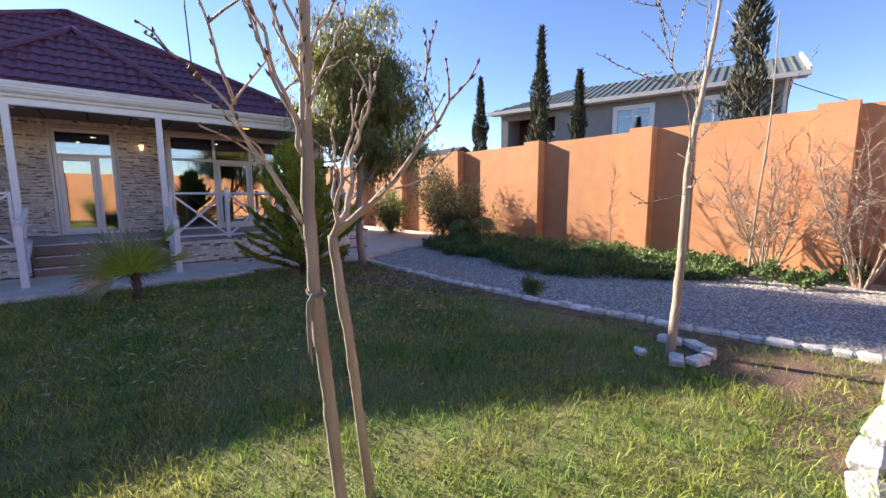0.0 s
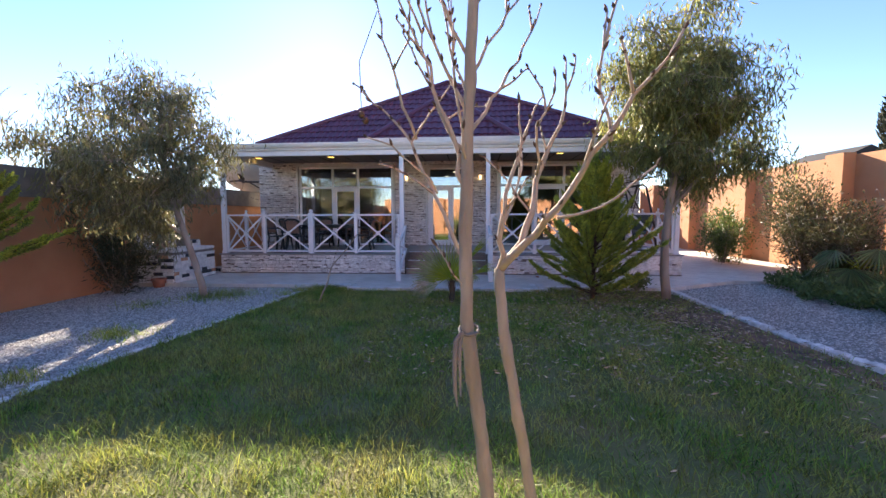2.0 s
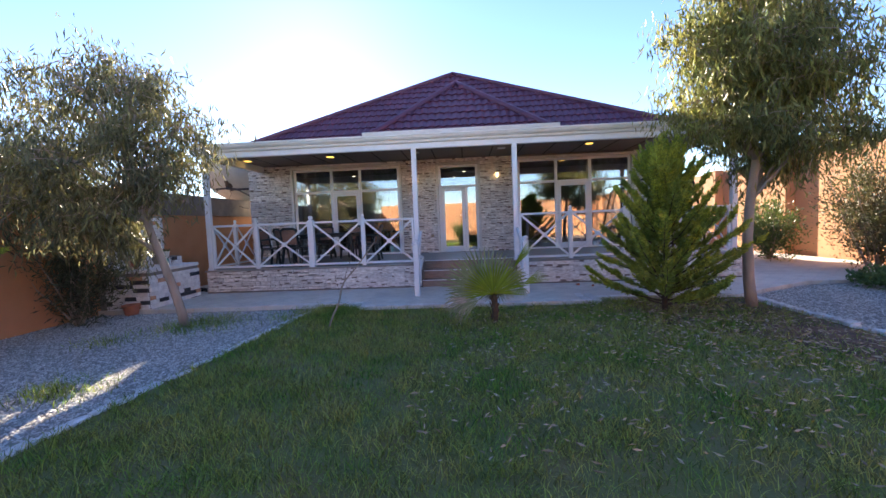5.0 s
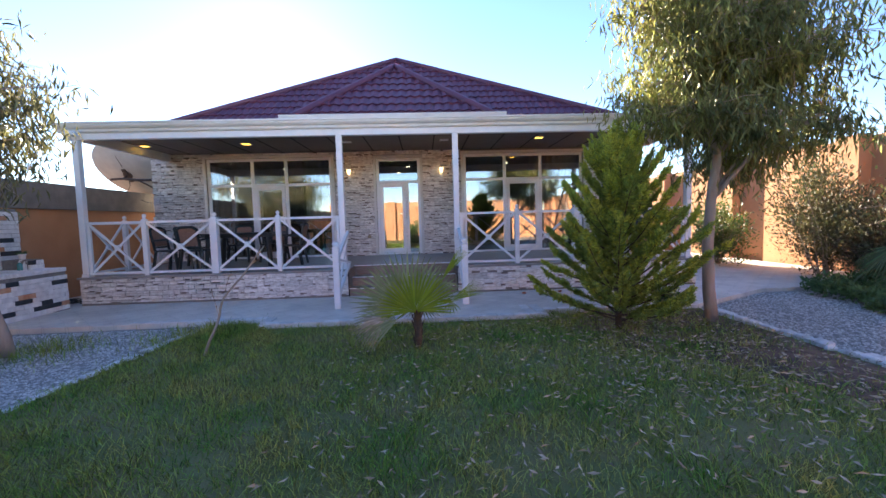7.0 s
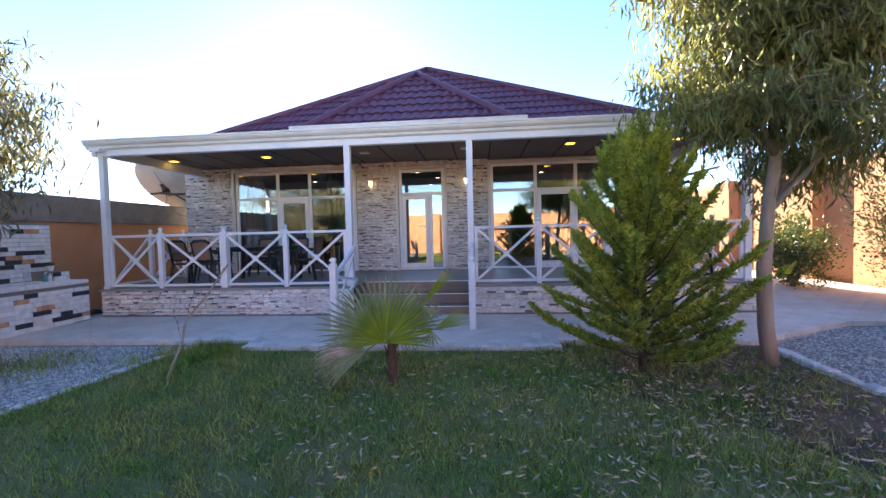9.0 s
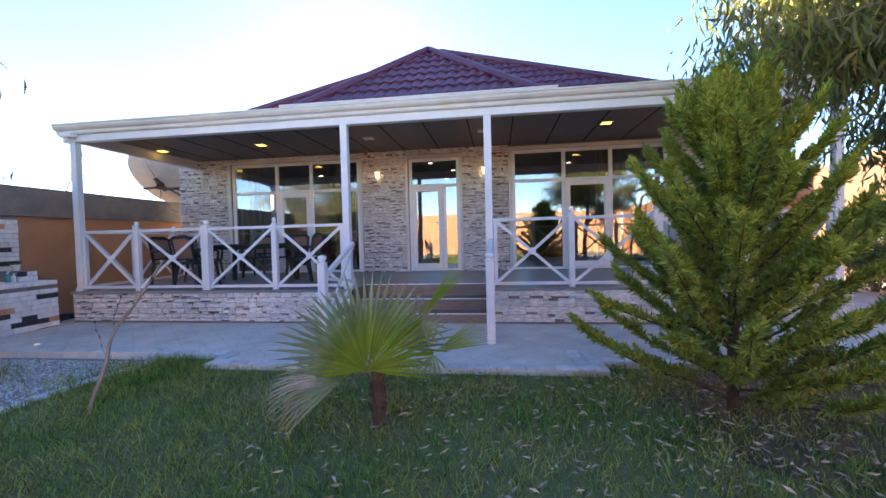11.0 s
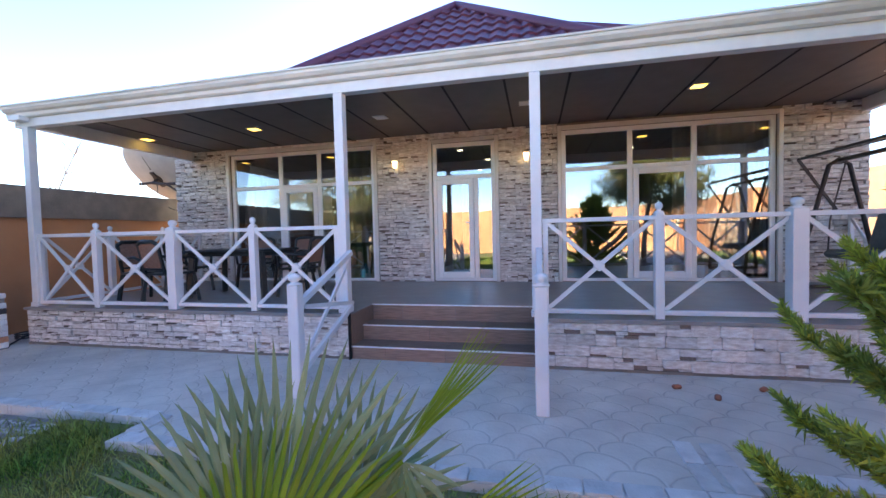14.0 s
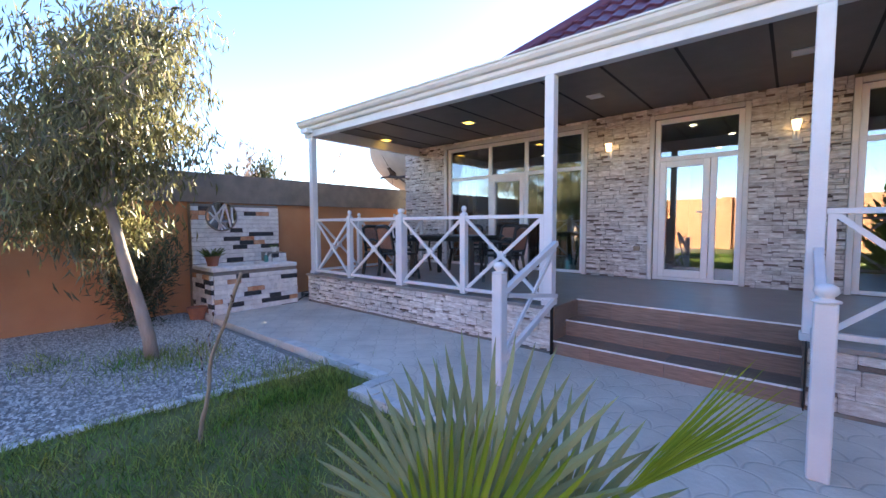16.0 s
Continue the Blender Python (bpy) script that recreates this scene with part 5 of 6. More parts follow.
shrub("kerb_tuft", "small dark tuft of leaves on the kerb stones", (5.72, 3.25, Z_GRAVEL), (0.16, 0.16, 0.3), 700, M_COVER, (0.05, 0.12), 0.15, 13, 10)
bush = shrub("far_bush", "leafy treetop seen over the west wall", (-10.5, 11.5, 0), (0.6, 0.9, 3.1), 17000, M_OLEA, (0.08, 0.17), 0.4, 14, 12)


def bare_shrub(label, at, size, seed, stems, material=None, name="bare_shrub", thick=1.0):
    r = random.Random(seed)
    root = thing(name, label, "shrub", at=at)
    for i in range(stems):
        g = Geo()
        a = r.random() * 6.283
        lean = r.uniform(0.1, 0.5)
        d = Vector((math.cos(a) * lean * size[0], math.sin(a) * lean * size[1], 1))
        main = branch_path((math.cos(a) * 0.08, math.sin(a) * 0.08, 0), d, size[2] * r.uniform(0.6, 1.0), 9, 0.09, 0.0, r)
        g.tube(main, taper(0.015 * thick, 0.004 * thick, len(main)), 5)
        for q in main[3:]:
            for _ in range(4):
                tw = branch_path(q, (d + Vector((r.gauss(0, 0.7), r.gauss(0, 0.7), r.gauss(0.1, 0.4)))), r.uniform(0.2, 0.6), 4, 0.2, 0.0, r)
                g.tube(tw, taper(0.006 * thick, 0.002 * thick, len(tw)), 3)
                e = tw[2]
                tw = branch_path(e, Vector((r.gauss(0, 1), r.gauss(0, 1), r.gauss(0.3, 0.5))), r.uniform(0.1, 0.3), 3, 0.2, 0.0, r)
                g.tube(tw, [0.003 * thick, 0.0025 * thick, 0.002 * thick, 0.002 * thick], 3)
        part("stem", g, material or M_TWIG, root)
    return root


bare_shrub("leafless many-stemmed shrub before the orange wall", (10.3, 1.45, Z_GRAVEL), (0.9, 1.1, 2.5), 3, 20)
bare_shrub("leafless many-stemmed shrub before the orange wall", (10.3, 0.15, Z_GRAVEL), (0.9, 1.0, 2.7), 4, 18)
bare_shrub("leafless treetop seen over the west wall", (-9.5, 10.6, 0), (0.9, 1.1, 5.3), 5, 7, thick=2.2)
bare_shrub("leafless treetop seen over the west wall", (-9.5, 12.3, 0), (0.7, 0.8, 5.2), 6, 4, thick=2.2)
bare_shrub("thin leafless sapling before the orange wall", (10.2, 4.35, Z_GRAVEL), (0.2, 0.2, 2.4), 7, 1)
bare_shrub("thin leafless sapling before the orange wall", (9.9, 8.6, Z_GRAVEL), (0.25, 0.25, 3.2), 8, 1)


def bare_tree(label, at, stems, limbs, seed, rtrunk):
    """A leafless plane tree: stems as lists of points with radii, limbs as points along the way and a radius."""
    r = random.Random(seed)
    o = Vector(at)
    root = thing("plane_tree", label, "tree", "bare plane trees", at=at)
    for pts, r0, r1 in stems:
        P = [Vector(p) - o for p in pts]
        fine = []
        for i in range(len(P) - 1):
            p0, p1, p2, p3 = P[max(i - 1, 0)], P[i], P[i + 1], P[min(i + 2, len(P) - 1)]
            for k in range(5):
                t = k / 5
                fine.append(0.5 * (2 * p1 + (p2 - p0) * t + (2 * p0 - 5 * p1 + 4 * p2 - p3) * t * t + (3 * p1 - p0 - 3 * p2 + p3) * t ** 3) + Vector((r.gauss(0, 0.0015), r.gauss(0, 0.0015), 0)))
        fine.append(P[-1])
        rad = taper(r0, r1, len(fine))
        rad = [q * (1 + (r.uniform(0.08, 0.2) if r.random() < 0.16 else r.uniform(-0.03, 0.03))) for k, q in enumerate(rad)]
        part("trunk", Geo().tube(fine, rad, 10), M_BARK, root, smooth=True)
    for *way, r0 in limbs:
        way = [Vector(p) - o for p in way]
        runs = [(q - p).length for p, q in zip(way, way[1:])]
        L = sum(runs)
        n = max(5, int(L / 0.06))
        side = Vector((r.gauss(0, 1), r.gauss(0, 1), r.gauss(0, 0.4))) * 0.03 * L
        pts = []
        for k in range(n + 1):
            d, m = L * k / n, 0
            while m < len(runs) - 1 and d > runs[m]:
                d -= runs[m]
                m += 1
            bend = side * math.sin(math.pi * k / n) + Vector((r.gauss(0, 0.006), r.gauss(0, 0.006), r.gauss(0, 0.006))) * (0.3 if k == 0 else 1)
            pts.append(way[m].lerp(way[m + 1], min(1.0, d / runs[m])) + bend)
        g = Geo().tube(pts, taper(r0 * 0.37, 0.003, n + 1), 6)
        buds = Geo()
        for k in range(2, n + 1):
            d = (pts[k] - pts[k - 1]).normalized()
            if k % 4 == 0 and L > 0.35:
                tw = branch_path(pts[k], d + Vector((r.gauss(0, 0.6), r.gauss(0, 0.6), r.gauss(0.35, 0.3))), r.uniform(0.1, 0.3), 4, 0.12, 0.05, r)
                g.tube(tw, taper(0.005, 0.0028, len(tw)), 4)
                for q in tw[2:]:
                    e = q + Vector((r.gauss(0, 0.008), r.gauss(0, 0.008), 0.014))
                    buds.tube([q, q.lerp(e, 0.5), e], [0.003, 0.0055, 0.001], 5)
            s = Vector((r.gauss(0, 1), r.gauss(0, 1), r.gauss(0.5, 0.5))).normalized()
            buds.tube([pts[k], pts[k] + (d + s * 0.5) * 0.012, pts[k] + (d + s * 0.5) * 0.024], [0.004, 0.006, 0.001], 5)
        limb = part("limb", g, M_TWIG, root, smooth=True)
        tagged(part("bud_cluster", buds, M_BUD, limb), kind="stuff")
    return root


tree = bare_tree("leafless young two-stemmed plane tree in the lawn", (1.66, 1.02, Z_LAWN - 0.02),
          [([(1.57, 1.06, 0.05), (1.525, 1.04, 0.6), (1.491, 1.015, 0.9), (1.457, 0.985, 1.2), (1.445, 0.99, 1.5), (1.454, 0.993, 1.9), (1.466, 0.998, 2.25), (1.49, 1.01, 2.9), (1.51, 1.02, 3.5)], 0.0285, 0.017),
           ([(1.77, 1.17, 0.05), (1.69, 1.12, 0.6), (1.637, 1.065, 0.9), (1.587, 1.045, 1.2), (1.568, 1.062, 1.43)], 0.0225, 0.02)],
          [((1.445, 0.985, 1.46), (1.335, 1.11, 1.715), (1.25, 1.15, 1.92), (1.1, 1.19, 2.06), (0.99, 1.22, 2.16), 0.025),
           ((1.25, 1.15, 1.92), (1.18, 1.12, 2.14), (1.12, 1.1, 2.4), 0.018), ((1.335, 1.11, 1.715), (1.2, 1.05, 1.86), (1.1, 1.0, 1.9), 0.014),
           ((1.568, 1.062, 1.42), (1.65, 0.95, 1.52), (1.73, 0.843, 1.613), (1.85, 0.72, 1.83), (2.0, 0.65, 2.09), 0.042),
           ((1.568, 1.062, 1.42), (1.64, 1.07, 1.5), (1.68, 1.09, 1.6), (1.71, 1.12, 1.78), (1.8, 1.12, 1.97), (1.83, 1.16, 2.2), 0.044),
           ((1.71, 1.12, 1.78), (1.68, 1.02, 1.9), (1.74, 0.98, 2.1), 0.018), ((1.568, 1.062, 1.42), (1.55, 0.98, 1.66), (1.6, 0.98, 1.8), (1.63, 0.96, 2.0), 0.032), ((1.57, 1.03, 1.55), (1.64, 1.16, 1.7), (1.68, 1.25, 1.95), 0.018),
           ((1.85, 0.72, 1.83), (1.8, 0.74, 2.0), (1.84, 0.78, 2.2), 0.013), ((1.73, 0.843, 1.613), (1.88, 0.86, 1.66), (2.02, 0.84, 1.78), 0.014),
           ((1.45, 0.99, 1.9), (1.56, 1.08, 2.08), (1.65, 1.13, 2.22), (1.72, 1.18, 2.42), 0.022), ((1.462, 0.998, 2.1), (1.56, 1.02, 2.28), (1.7, 1.05, 2.46), 0.018),
           ((1.445, 0.99, 1.72), (1.36, 0.97, 1.95), (1.32, 0.97, 2.07), (1.2, 0.95, 2.42), 0.028), ((1.45, 0.99, 1.84), (1.37, 1.05, 2.0), (1.28, 1.05, 2.28), 0.022),
           ((1.453, 0.99, 1.96), (1.34, 0.9, 2.2), (1.27, 0.86, 2.42), 0.02), ((1.45, 0.99, 1.8), (1.41, 0.9, 2.0), (1.37, 0.84, 2.3), 0.016), ((1.455, 0.99, 2.0), (1.41, 1.1, 2.2), (1.39, 1.15, 2.45), 0.016),
           ((1.46, 1.0, 2.15), (1.36, 1.0, 2.4), (1.2, 1.05, 2.75), 0.018), ((1.47, 1.0, 2.3), (1.62, 1.08, 2.6), (1.75, 1.1, 2.9), 0.018), ((1.48, 1.0, 2.6), (1.36, 1.12, 2.9), (1.28, 1.2, 3.1), 0.014),
           ((1.448, 0.98, 1.36), (1.38, 0.93, 1.43), (1.35, 0.9, 1.52), 0.01)], 2, 0.04)
ring = [(-0.203 + 0.034 * math.cos(a), -0.035 + 0.034 * math.sin(a), 1.17 + 0.012 * math.sin(a)) for a in [k * 0.5236 for k in range(13)]]
part("knot_tie", Geo().tube(ring, 0.006, 6).tube([(-0.225, -0.065, 1.17), (-0.247, -0.073, 1.14), (-0.253, -0.075, 1.04), (-0.251, -0.073, 0.95), (-0.243, -0.071, 0.9)], [0.008, 0.011, 0.009, 0.007, 0.003], 7).tube([(-0.225, -0.065, 1.17), (-0.235, -0.077, 1.1), (-0.231, -0.077, 0.94)], [0.006, 0.007, 0.003], 6), M_CONC, tree, "frayed grey strip of tying cloth")
for dx, dz in ((0.0, 0.0), (0.014, -0.02)):
    part("seed_ball", Geo().lathe([(0.002, -0.012), (0.008, -0.009), (0.012, 0), (0.008, 0.009), (0.002, 0.012)], (1.09 - 1.66 + dx, -0.07, 1.92 + dz), 10), M_BUD, tree)
part("seed_stalk", Geo().tube([(1.09 - 1.66, -0.07, 1.93), (1.085 - 1.66, -0.065, 2.1), (1.12 - 1.66, 0.06, 2.32)], 0.002, 4), M_BUD, tree)
bare_tree("leafless young plane tree ringed by white stones", (4.98, 1.0, Z_LAWN - 0.02),
          [([(4.96, 1.0, 0.0), (5.03, 1.0, 0.45), (5.07, 1.0, 0.95), (5.08, 1.0, 1.52), (5.1, 1.0, 1.95), (5.3, 1.02, 2.4), (5.5, 1.05, 2.74), (5.7, 1.05, 3.4), (5.78, 1.05, 4.0)], 0.046, 0.015)],
          [((5.1, 1.0, 1.95), (4.66, 0.95, 2.5), 0.024), ((4.66, 0.95, 2.5), (4.05, 0.9, 3.0), 0.016), ((5.09, 1.0, 1.65), (4.3, 0.7, 1.75), 0.014), ((5.09, 1.0, 1.6), (4.5, 1.2, 1.5), 0.012), ((5.1, 1.0, 1.9), (6.1, 1.1, 2.4), 0.015),
           ((5.3, 1.02, 2.4), (4.9, 1.3, 3.0), 0.014), ((5.5, 1.05, 2.74), (6.2, 0.9, 3.4), 0.014), ((5.5, 1.05, 2.74), (5.1, 0.9, 3.5), 0.013), ((4.66, 0.95, 2.5), (3.75, 1.1, 2.55), 0.01), ((5.09, 1.0, 1.75), (5.8, 1.2, 1.95), 0.01), ((5.1, 1.0, 1.95), (5.02, 0.9, 2.9), 0.013), ((4.4, 0.93, 2.7), (4.5, 0.8, 3.3), 0.01), ((4.3, 0.9, 2.8), (3.7, 0.95, 3.35), 0.01), ((5.6, 1.05, 3.0), (6.4, 1.2, 3.05), 0.01), ((5.4, 1.03, 2.6), (6.0, 1.3, 2.9), 0.01), ((5.66, 1.05, 3.2), (5.3, 1.2, 3.9), 0.01)], 6, 0.06)
bare_tree("leafless slender tree standing in the gravel", (10.0, 1.62, Z_GRAVEL - 0.02),
          [([(10.0, 1.62, 0.0), (10.02, 1.58, 1.4), (10.0, 1.5, 2.9), (10.0, 1.52, 4.7)], 0.024, 0.007)],
          [((10.0, 1.55, 2.0), (10.2, 0.9, 2.9), 0.012), ((10.0, 1.5, 2.6), (9.8, 2.1, 3.6), 0.012), ((10.0, 1.5, 3.0), (10.1, 1.0, 3.9), 0.01), ((10.0, 1.51, 3.6), (10.0, 2.0, 4.4), 0.01)], 8, 0.05)
bare_tree("leafless crooked sapling at the lawn's corner", (-1.35, 6.73, Z_LAWN - 0.02),
          [([(-1.35, 6.73, 0.0), (-1.28, 6.72, 0.2), (-1.16, 6.73, 0.45), (-1.08, 6.73, 0.72), (-0.85, 6.73, 0.98), (-0.6, 6.73, 1.3)], 0.017, 0.008)],
          [((-1.1, 6.73, 0.68), (-0.98, 6.7, 1.0), 0.008), ((-1.14, 6.73, 0.5), (-1.18, 6.68, 0.82), 0.007), ((-0.78, 6.73, 1.06), (-0.66, 6.73, 1.24), 0.006)], 9, 0.02)


def fan_leaf(root, hub, face, up, radius, spread, blades, material, droop=0.25, closed=1.0, stalk=None):
    """One fan of pleated blades round a hub, with its stalk."""
    hub, face, up = Vector(hub), Vector(face).normalized(), Vector(up)
    up = (up - face * up.dot(face)).normalized()
    side = up.cross(face)
    g = Geo()
    r = random.Random(int(radius * 1000) + blades)
    for i in range(blades):
        a = (i / (blades - 1) - 0.5) * spread * closed
        d = up * math.cos(a) + side * math.sin(a)
        L = radius * (0.80 + 0.2 * math.cos(a * 0.9)) * r.uniform(0.93, 1.04)
        n = d.cross(face).normalized()
        gap = spread * closed / blades * 0.52
        rings = []
        for u, wid in ((0.04, 0.04), (0.25, 0.25), (0.45, 0.44), (0.65, 0.38), (0.85, 0.22), (1.0, 0.004)):
            c = hub + d * L * u - face * (droop * L * u * u * 0.25) + Vector((0, 0, -droop * L * u ** 3 * 0.35)) + face * r.gauss(0, 0.004)
            ww = L * wid * max(gap, 0.02)
            rings.append((c - n * ww, c + face * ww * 0.55, c + n * ww))
        vs = [p for ring in rings for p in ring]
        fs = []
        for k in range(5):
            for j in range(2):
                q = k * 3 + j
                fs.append((q, q + 1, q + 4, q + 3))
        g.add(vs, fs)
    leaf = part("leaf", g, material, root)
    s0 = Vector(stalk) if stalk else Vector((0, 0, 0.3))
    mid = s0.lerp(hub, 0.5) + Vector((0, 0, 0.05))
    part("stalk", Geo().tube([s0, mid, hub], [0.013, 0.01, 0.007], 6), M_PALM, leaf, smooth=True)


def fan_palm(label, at, leaves, h):
    root = thing("fan_palm", label, "palm", "fan palms", at=at)
    g = Geo().tube([(0, 0, -0.02), (0.01, 0.0, h * 0.5), (0, 0, h)], [0.04, 0.05, 0.04], 10)
    r = random.Random(3)
    for i in range(16):
        a = i * 2.4
        g.bar((0.035 * math.cos(a), 0.035 * math.sin(a), h * i / 16), (0.07 * math.cos(a), 0.07 * math.sin(a), h * i / 16 + 0.09), 0.024, 0.01)
    part("trunk", g, M_PTRUNK, root)
    for hub, face, up, rad, spread, blades, m, droop, closed in leaves:
        fan_leaf(root, hub, face, up, rad, spread, blades, m, droop, closed, (0, 0, h))
    return root


fan_palm("small fan palm with spiky green and greyish leaves", (1.10, 6.68, Z_LAWN), [
    ((-0.02, -0.17, 0.47), (-0.1, -0.75, 0.55), (0.0, 0.5, 0.85), 0.57, 3.3, 32, M_PALM, 0.1, 1.0),
    ((-0.18, 0.0, 0.50), (0.2, -0.8, 0.4), (-0.8, 0.05, 0.6), 0.62, 2.3, 22, M_PALMG, 0.16, 1.0),
    ((-0.10, 0.10, 0.52), (0.05, -0.9, 0.3), (-0.3, 0.1, 1), 0.66, 3.0, 26, M_PALMG, 0.06, 1.0),
    ((0.10, 0.2, 0.52), (-0.1, -0.85, 0.3), (0.4, 0.2, 1), 0.5, 2.4, 20, M_PALMG, 0.1, 1.0),
    ((-0.33, -0.12, 0.40), (0.3, -0.6, 0.6), (-0.45, -0.33, -0.12), 0.42, 1.4, 14, M_DRY, 0.5, 0.8),
    ((0.29, 0.19, 0.76), (-0.35, -0.8, 0.45), (0.33, 0.15, 0.32), 0.5, 1.0, 13, M_PALM, 0.0, 0.34),
    ((0.40, 0.08, 0.53), (0.0, -0.8, 0.6), (0.39, 0.1, 0.17), 0.44, 1.1, 12, M_PALM, 0.05, 0.5),
    ((0.30, 0.17, 0.74), (0.0, -0.9, 0.3), (0.15, -0.1, -0.9), 0.22, 2.6, 8, M_PALMG, 0.2, 0.9),
    ((0.40, 0.06, 0.52), (0.0, -0.8, 0.5), (0.0, -0.3, -0.8), 0.16, 1.8, 6, M_PALMG, 0.2, 0.9),
    ((-0.22, -0.12, 0.38), (0.15, -0.5, 0.85), (-1, -0.2, 0.05), 0.5, 1.8, 18, M_PALMG, 0.25, 1.0),
    ((0.05, 0.28, 0.42), (0, 0.4, 0.8), (0.2, 1, 0.4), 0.42, 2.4, 20, M_PALMG, 0.3, 1.0)], 0.42)
fan_palm("dark fan palm among the shrubs before the wall", (9.0, 8.0, Z_GRAVEL), [
    ((0.4 * math.cos(a), 0.4 * math.sin(a), 0.75 + 0.2 * math.sin(3 * a)), (math.cos(a) * 0.6, math.sin(a) * 0.6, 0.6), (math.cos(a), math.sin(a), 0.8), 0.7, 2.8, 24, M_SHRUB, 0.3, 1.0) for a in (0.2, 1.1, 2.0, 2.9, 3.7, 4.6, 5.5)], 0.5)

# potted plants and bottles on the washstand
p1 = pot(-5.72, 8.42, Z_GRAVEL + 0.83, 0.11, 0.17, "terracotta pot with a spiky green succulent")
g_n = 90
ang = rng.random(g_n) * 6.283
D = np.stack([np.cos(ang), np.sin(ang), rng.uniform(0.1, 1.0, g_n)], 1)
part("succulent", leaf_mesh("succulent", np.tile([[0, 0, 0.15]], (g_n, 1)) + rng.normal(0, 0.02, (g_n, 3)) * [1, 1, 0.2], D, rng.uniform(0.12, 0.28, g_n), 0.025, M_SHRUB, 0.2), None, p1)
p2 = pot(-5.92, 9.6, Z_GRAVEL + 1.0, 0.055, 0.1, "small white pot with a spiky plant", M_BWHITE)
part("succulent", leaf_mesh("succulent", np.tile([[0, 0, 0.09]], (40, 1)), D[:40], rng.uniform(0.07, 0.13, 40), 0.015, M_SHRUB, 0.2), None, p2)
pot(-5.55, 8.1, Z_GRAVEL, 0.14, 0.2, "empty terracotta pot standing on the gravel")
M_SOAP = mat("teal_plastic", (0.12, 0.36, 0.34), 0.25)
for y, h, m, lab in ((9.36, 0.17, M_SOAP, "teal plastic soap bottle on the washstand"), (9.44, 0.14, M_BWHITE, "white plastic soap bottle on the washstand")):
    b = thing("soap_bottle", lab, "bottle", at=(-5.75, y, Z_GRAVEL + 0.83))
    part("body", Geo().lathe([(0.032, 0), (0.036, 0.01), (0.036, h * 0.62), (0.014, h * 0.74), (0.014, h * 0.8)], n=14), m, b, smooth=True)
    part("pump", Geo().lathe([(0.018, h * 0.8), (0.018, h * 0.88), (0.006, h * 0.89), (0.006, h)], n=10).bar((0, 0, h), (0.045, 0, h - 0.005), 0.014, 0.012), M_BWHITE, b)
jug = thing("plastic_bottle", "blue plastic water bottle inside by the window", "bottle", at=(-1.5, 13.22, 0.62))
part("body", Geo().lathe([(0.1, 0), (0.11, 0.02), (0.11, 0.25), (0.05, 0.33), (0.03, 0.35), (0.03, 0.38)], n=18), M_SOAP, jug, smooth=True)


# ---- lawn grass, tufts, gravel, litter ----
def inside_lawn(x, y):
    ok = (x > kerb_left(y) + 0.02) & (x < kerb_right(y) - 0.05) & (y < 8.08)
    return ok & ~((x > -1.22) & (x < 3.02) & (y > 7.82))


def patch(x, y, s, seed):
    """Smooth value noise in 0..1 over the plan."""
    gen = np.random.default_rng(seed)
    grid = gen.random((64, 64))
    u, v = (x / s) % 63, (y / s) % 63
    i, j = np.floor(u).astype(int), np.floor(v).astype(int)
    a, b = u - i, v - j
    a, b = a * a * (3 - 2 * a), b * b * (3 - 2 * b)
    i2, j2 = (i + 1) % 64, (j + 1) % 64
    return (grid[i, j] * (1 - a) + grid[i2, j] * a) * (1 - b) + (grid[i, j2] * (1 - a) + grid[i2, j2] * a) * b


def blades(name, label, x, y, z, hmin, hmax, width, material, flop=0.45):
    n = len(x)
    h = rng.uniform(hmin, hmax, n) * (0.55 + 0.9 * patch(x, y, 0.16, 21))
    a = rng.random(n) * 6.283
    s = np.stack([np.cos(a), np.sin(a), np.zeros(n)], 1) * (width * rng.uniform(0.6, 1.3, n))[:, None] / 2
    lean = np.stack([rng.normal(0, flop, n), rng.normal(0, flop, n), np.ones(n)], 1)
    lean = unit_rows(lean) * h[:, None]
    base = np.stack([x, y, np.full(n, z)], 1)
    mid = base + lean * 0.55 + np.array([0, 0, 0.08]) * h[:, None]
    tip = base + lean * np.array([1.25, 1.25, 0.92])
    v = np.stack([base - s, base + s, mid + s * 0.7, mid - s * 0.7, tip], 1).reshape(-1, 3)
    k = np.arange(n)[:, None] * 5
    tri = np.concatenate([k + [0, 1, 2], k + [0, 2, 3], k + [3, 2, 4]])
    ob = new(name, raw_mesh(name, v, tri, material))
    return tagged(ob, label, "grass", kind="stuff")


N = 340000
gx, gy = rng.uniform(-2.55, 6.3, N), -3.0 + 11.1 * rng.random(N)
keep = inside_lawn(gx, gy) & (rng.random(N) < 0.35 + 0.9 * patch(gx, gy, 0.45, 1) - 0.75 * np.clip((gx - 3.0) / 2.5, 0, 1) * patch(gx, gy, 0.6, 2))
bare = np.clip((gx - 4.7 + 0.5 * patch(gx, gy, 0.7, 9)) / 0.5, 0, 1) * np.clip((gy + 1) / 1.0, 0, 1)
keep &= rng.random(N) > 0.6 * bare
gx, gy = gx[keep], gy[keep]
blades("lawn_grass", "short green lawn grass with straw-coloured blades", gx, gy, Z_LAWN - 0.005, 0.03, 0.115, 0.006, M_BLADE, 0.7)
tx, ty = [], []
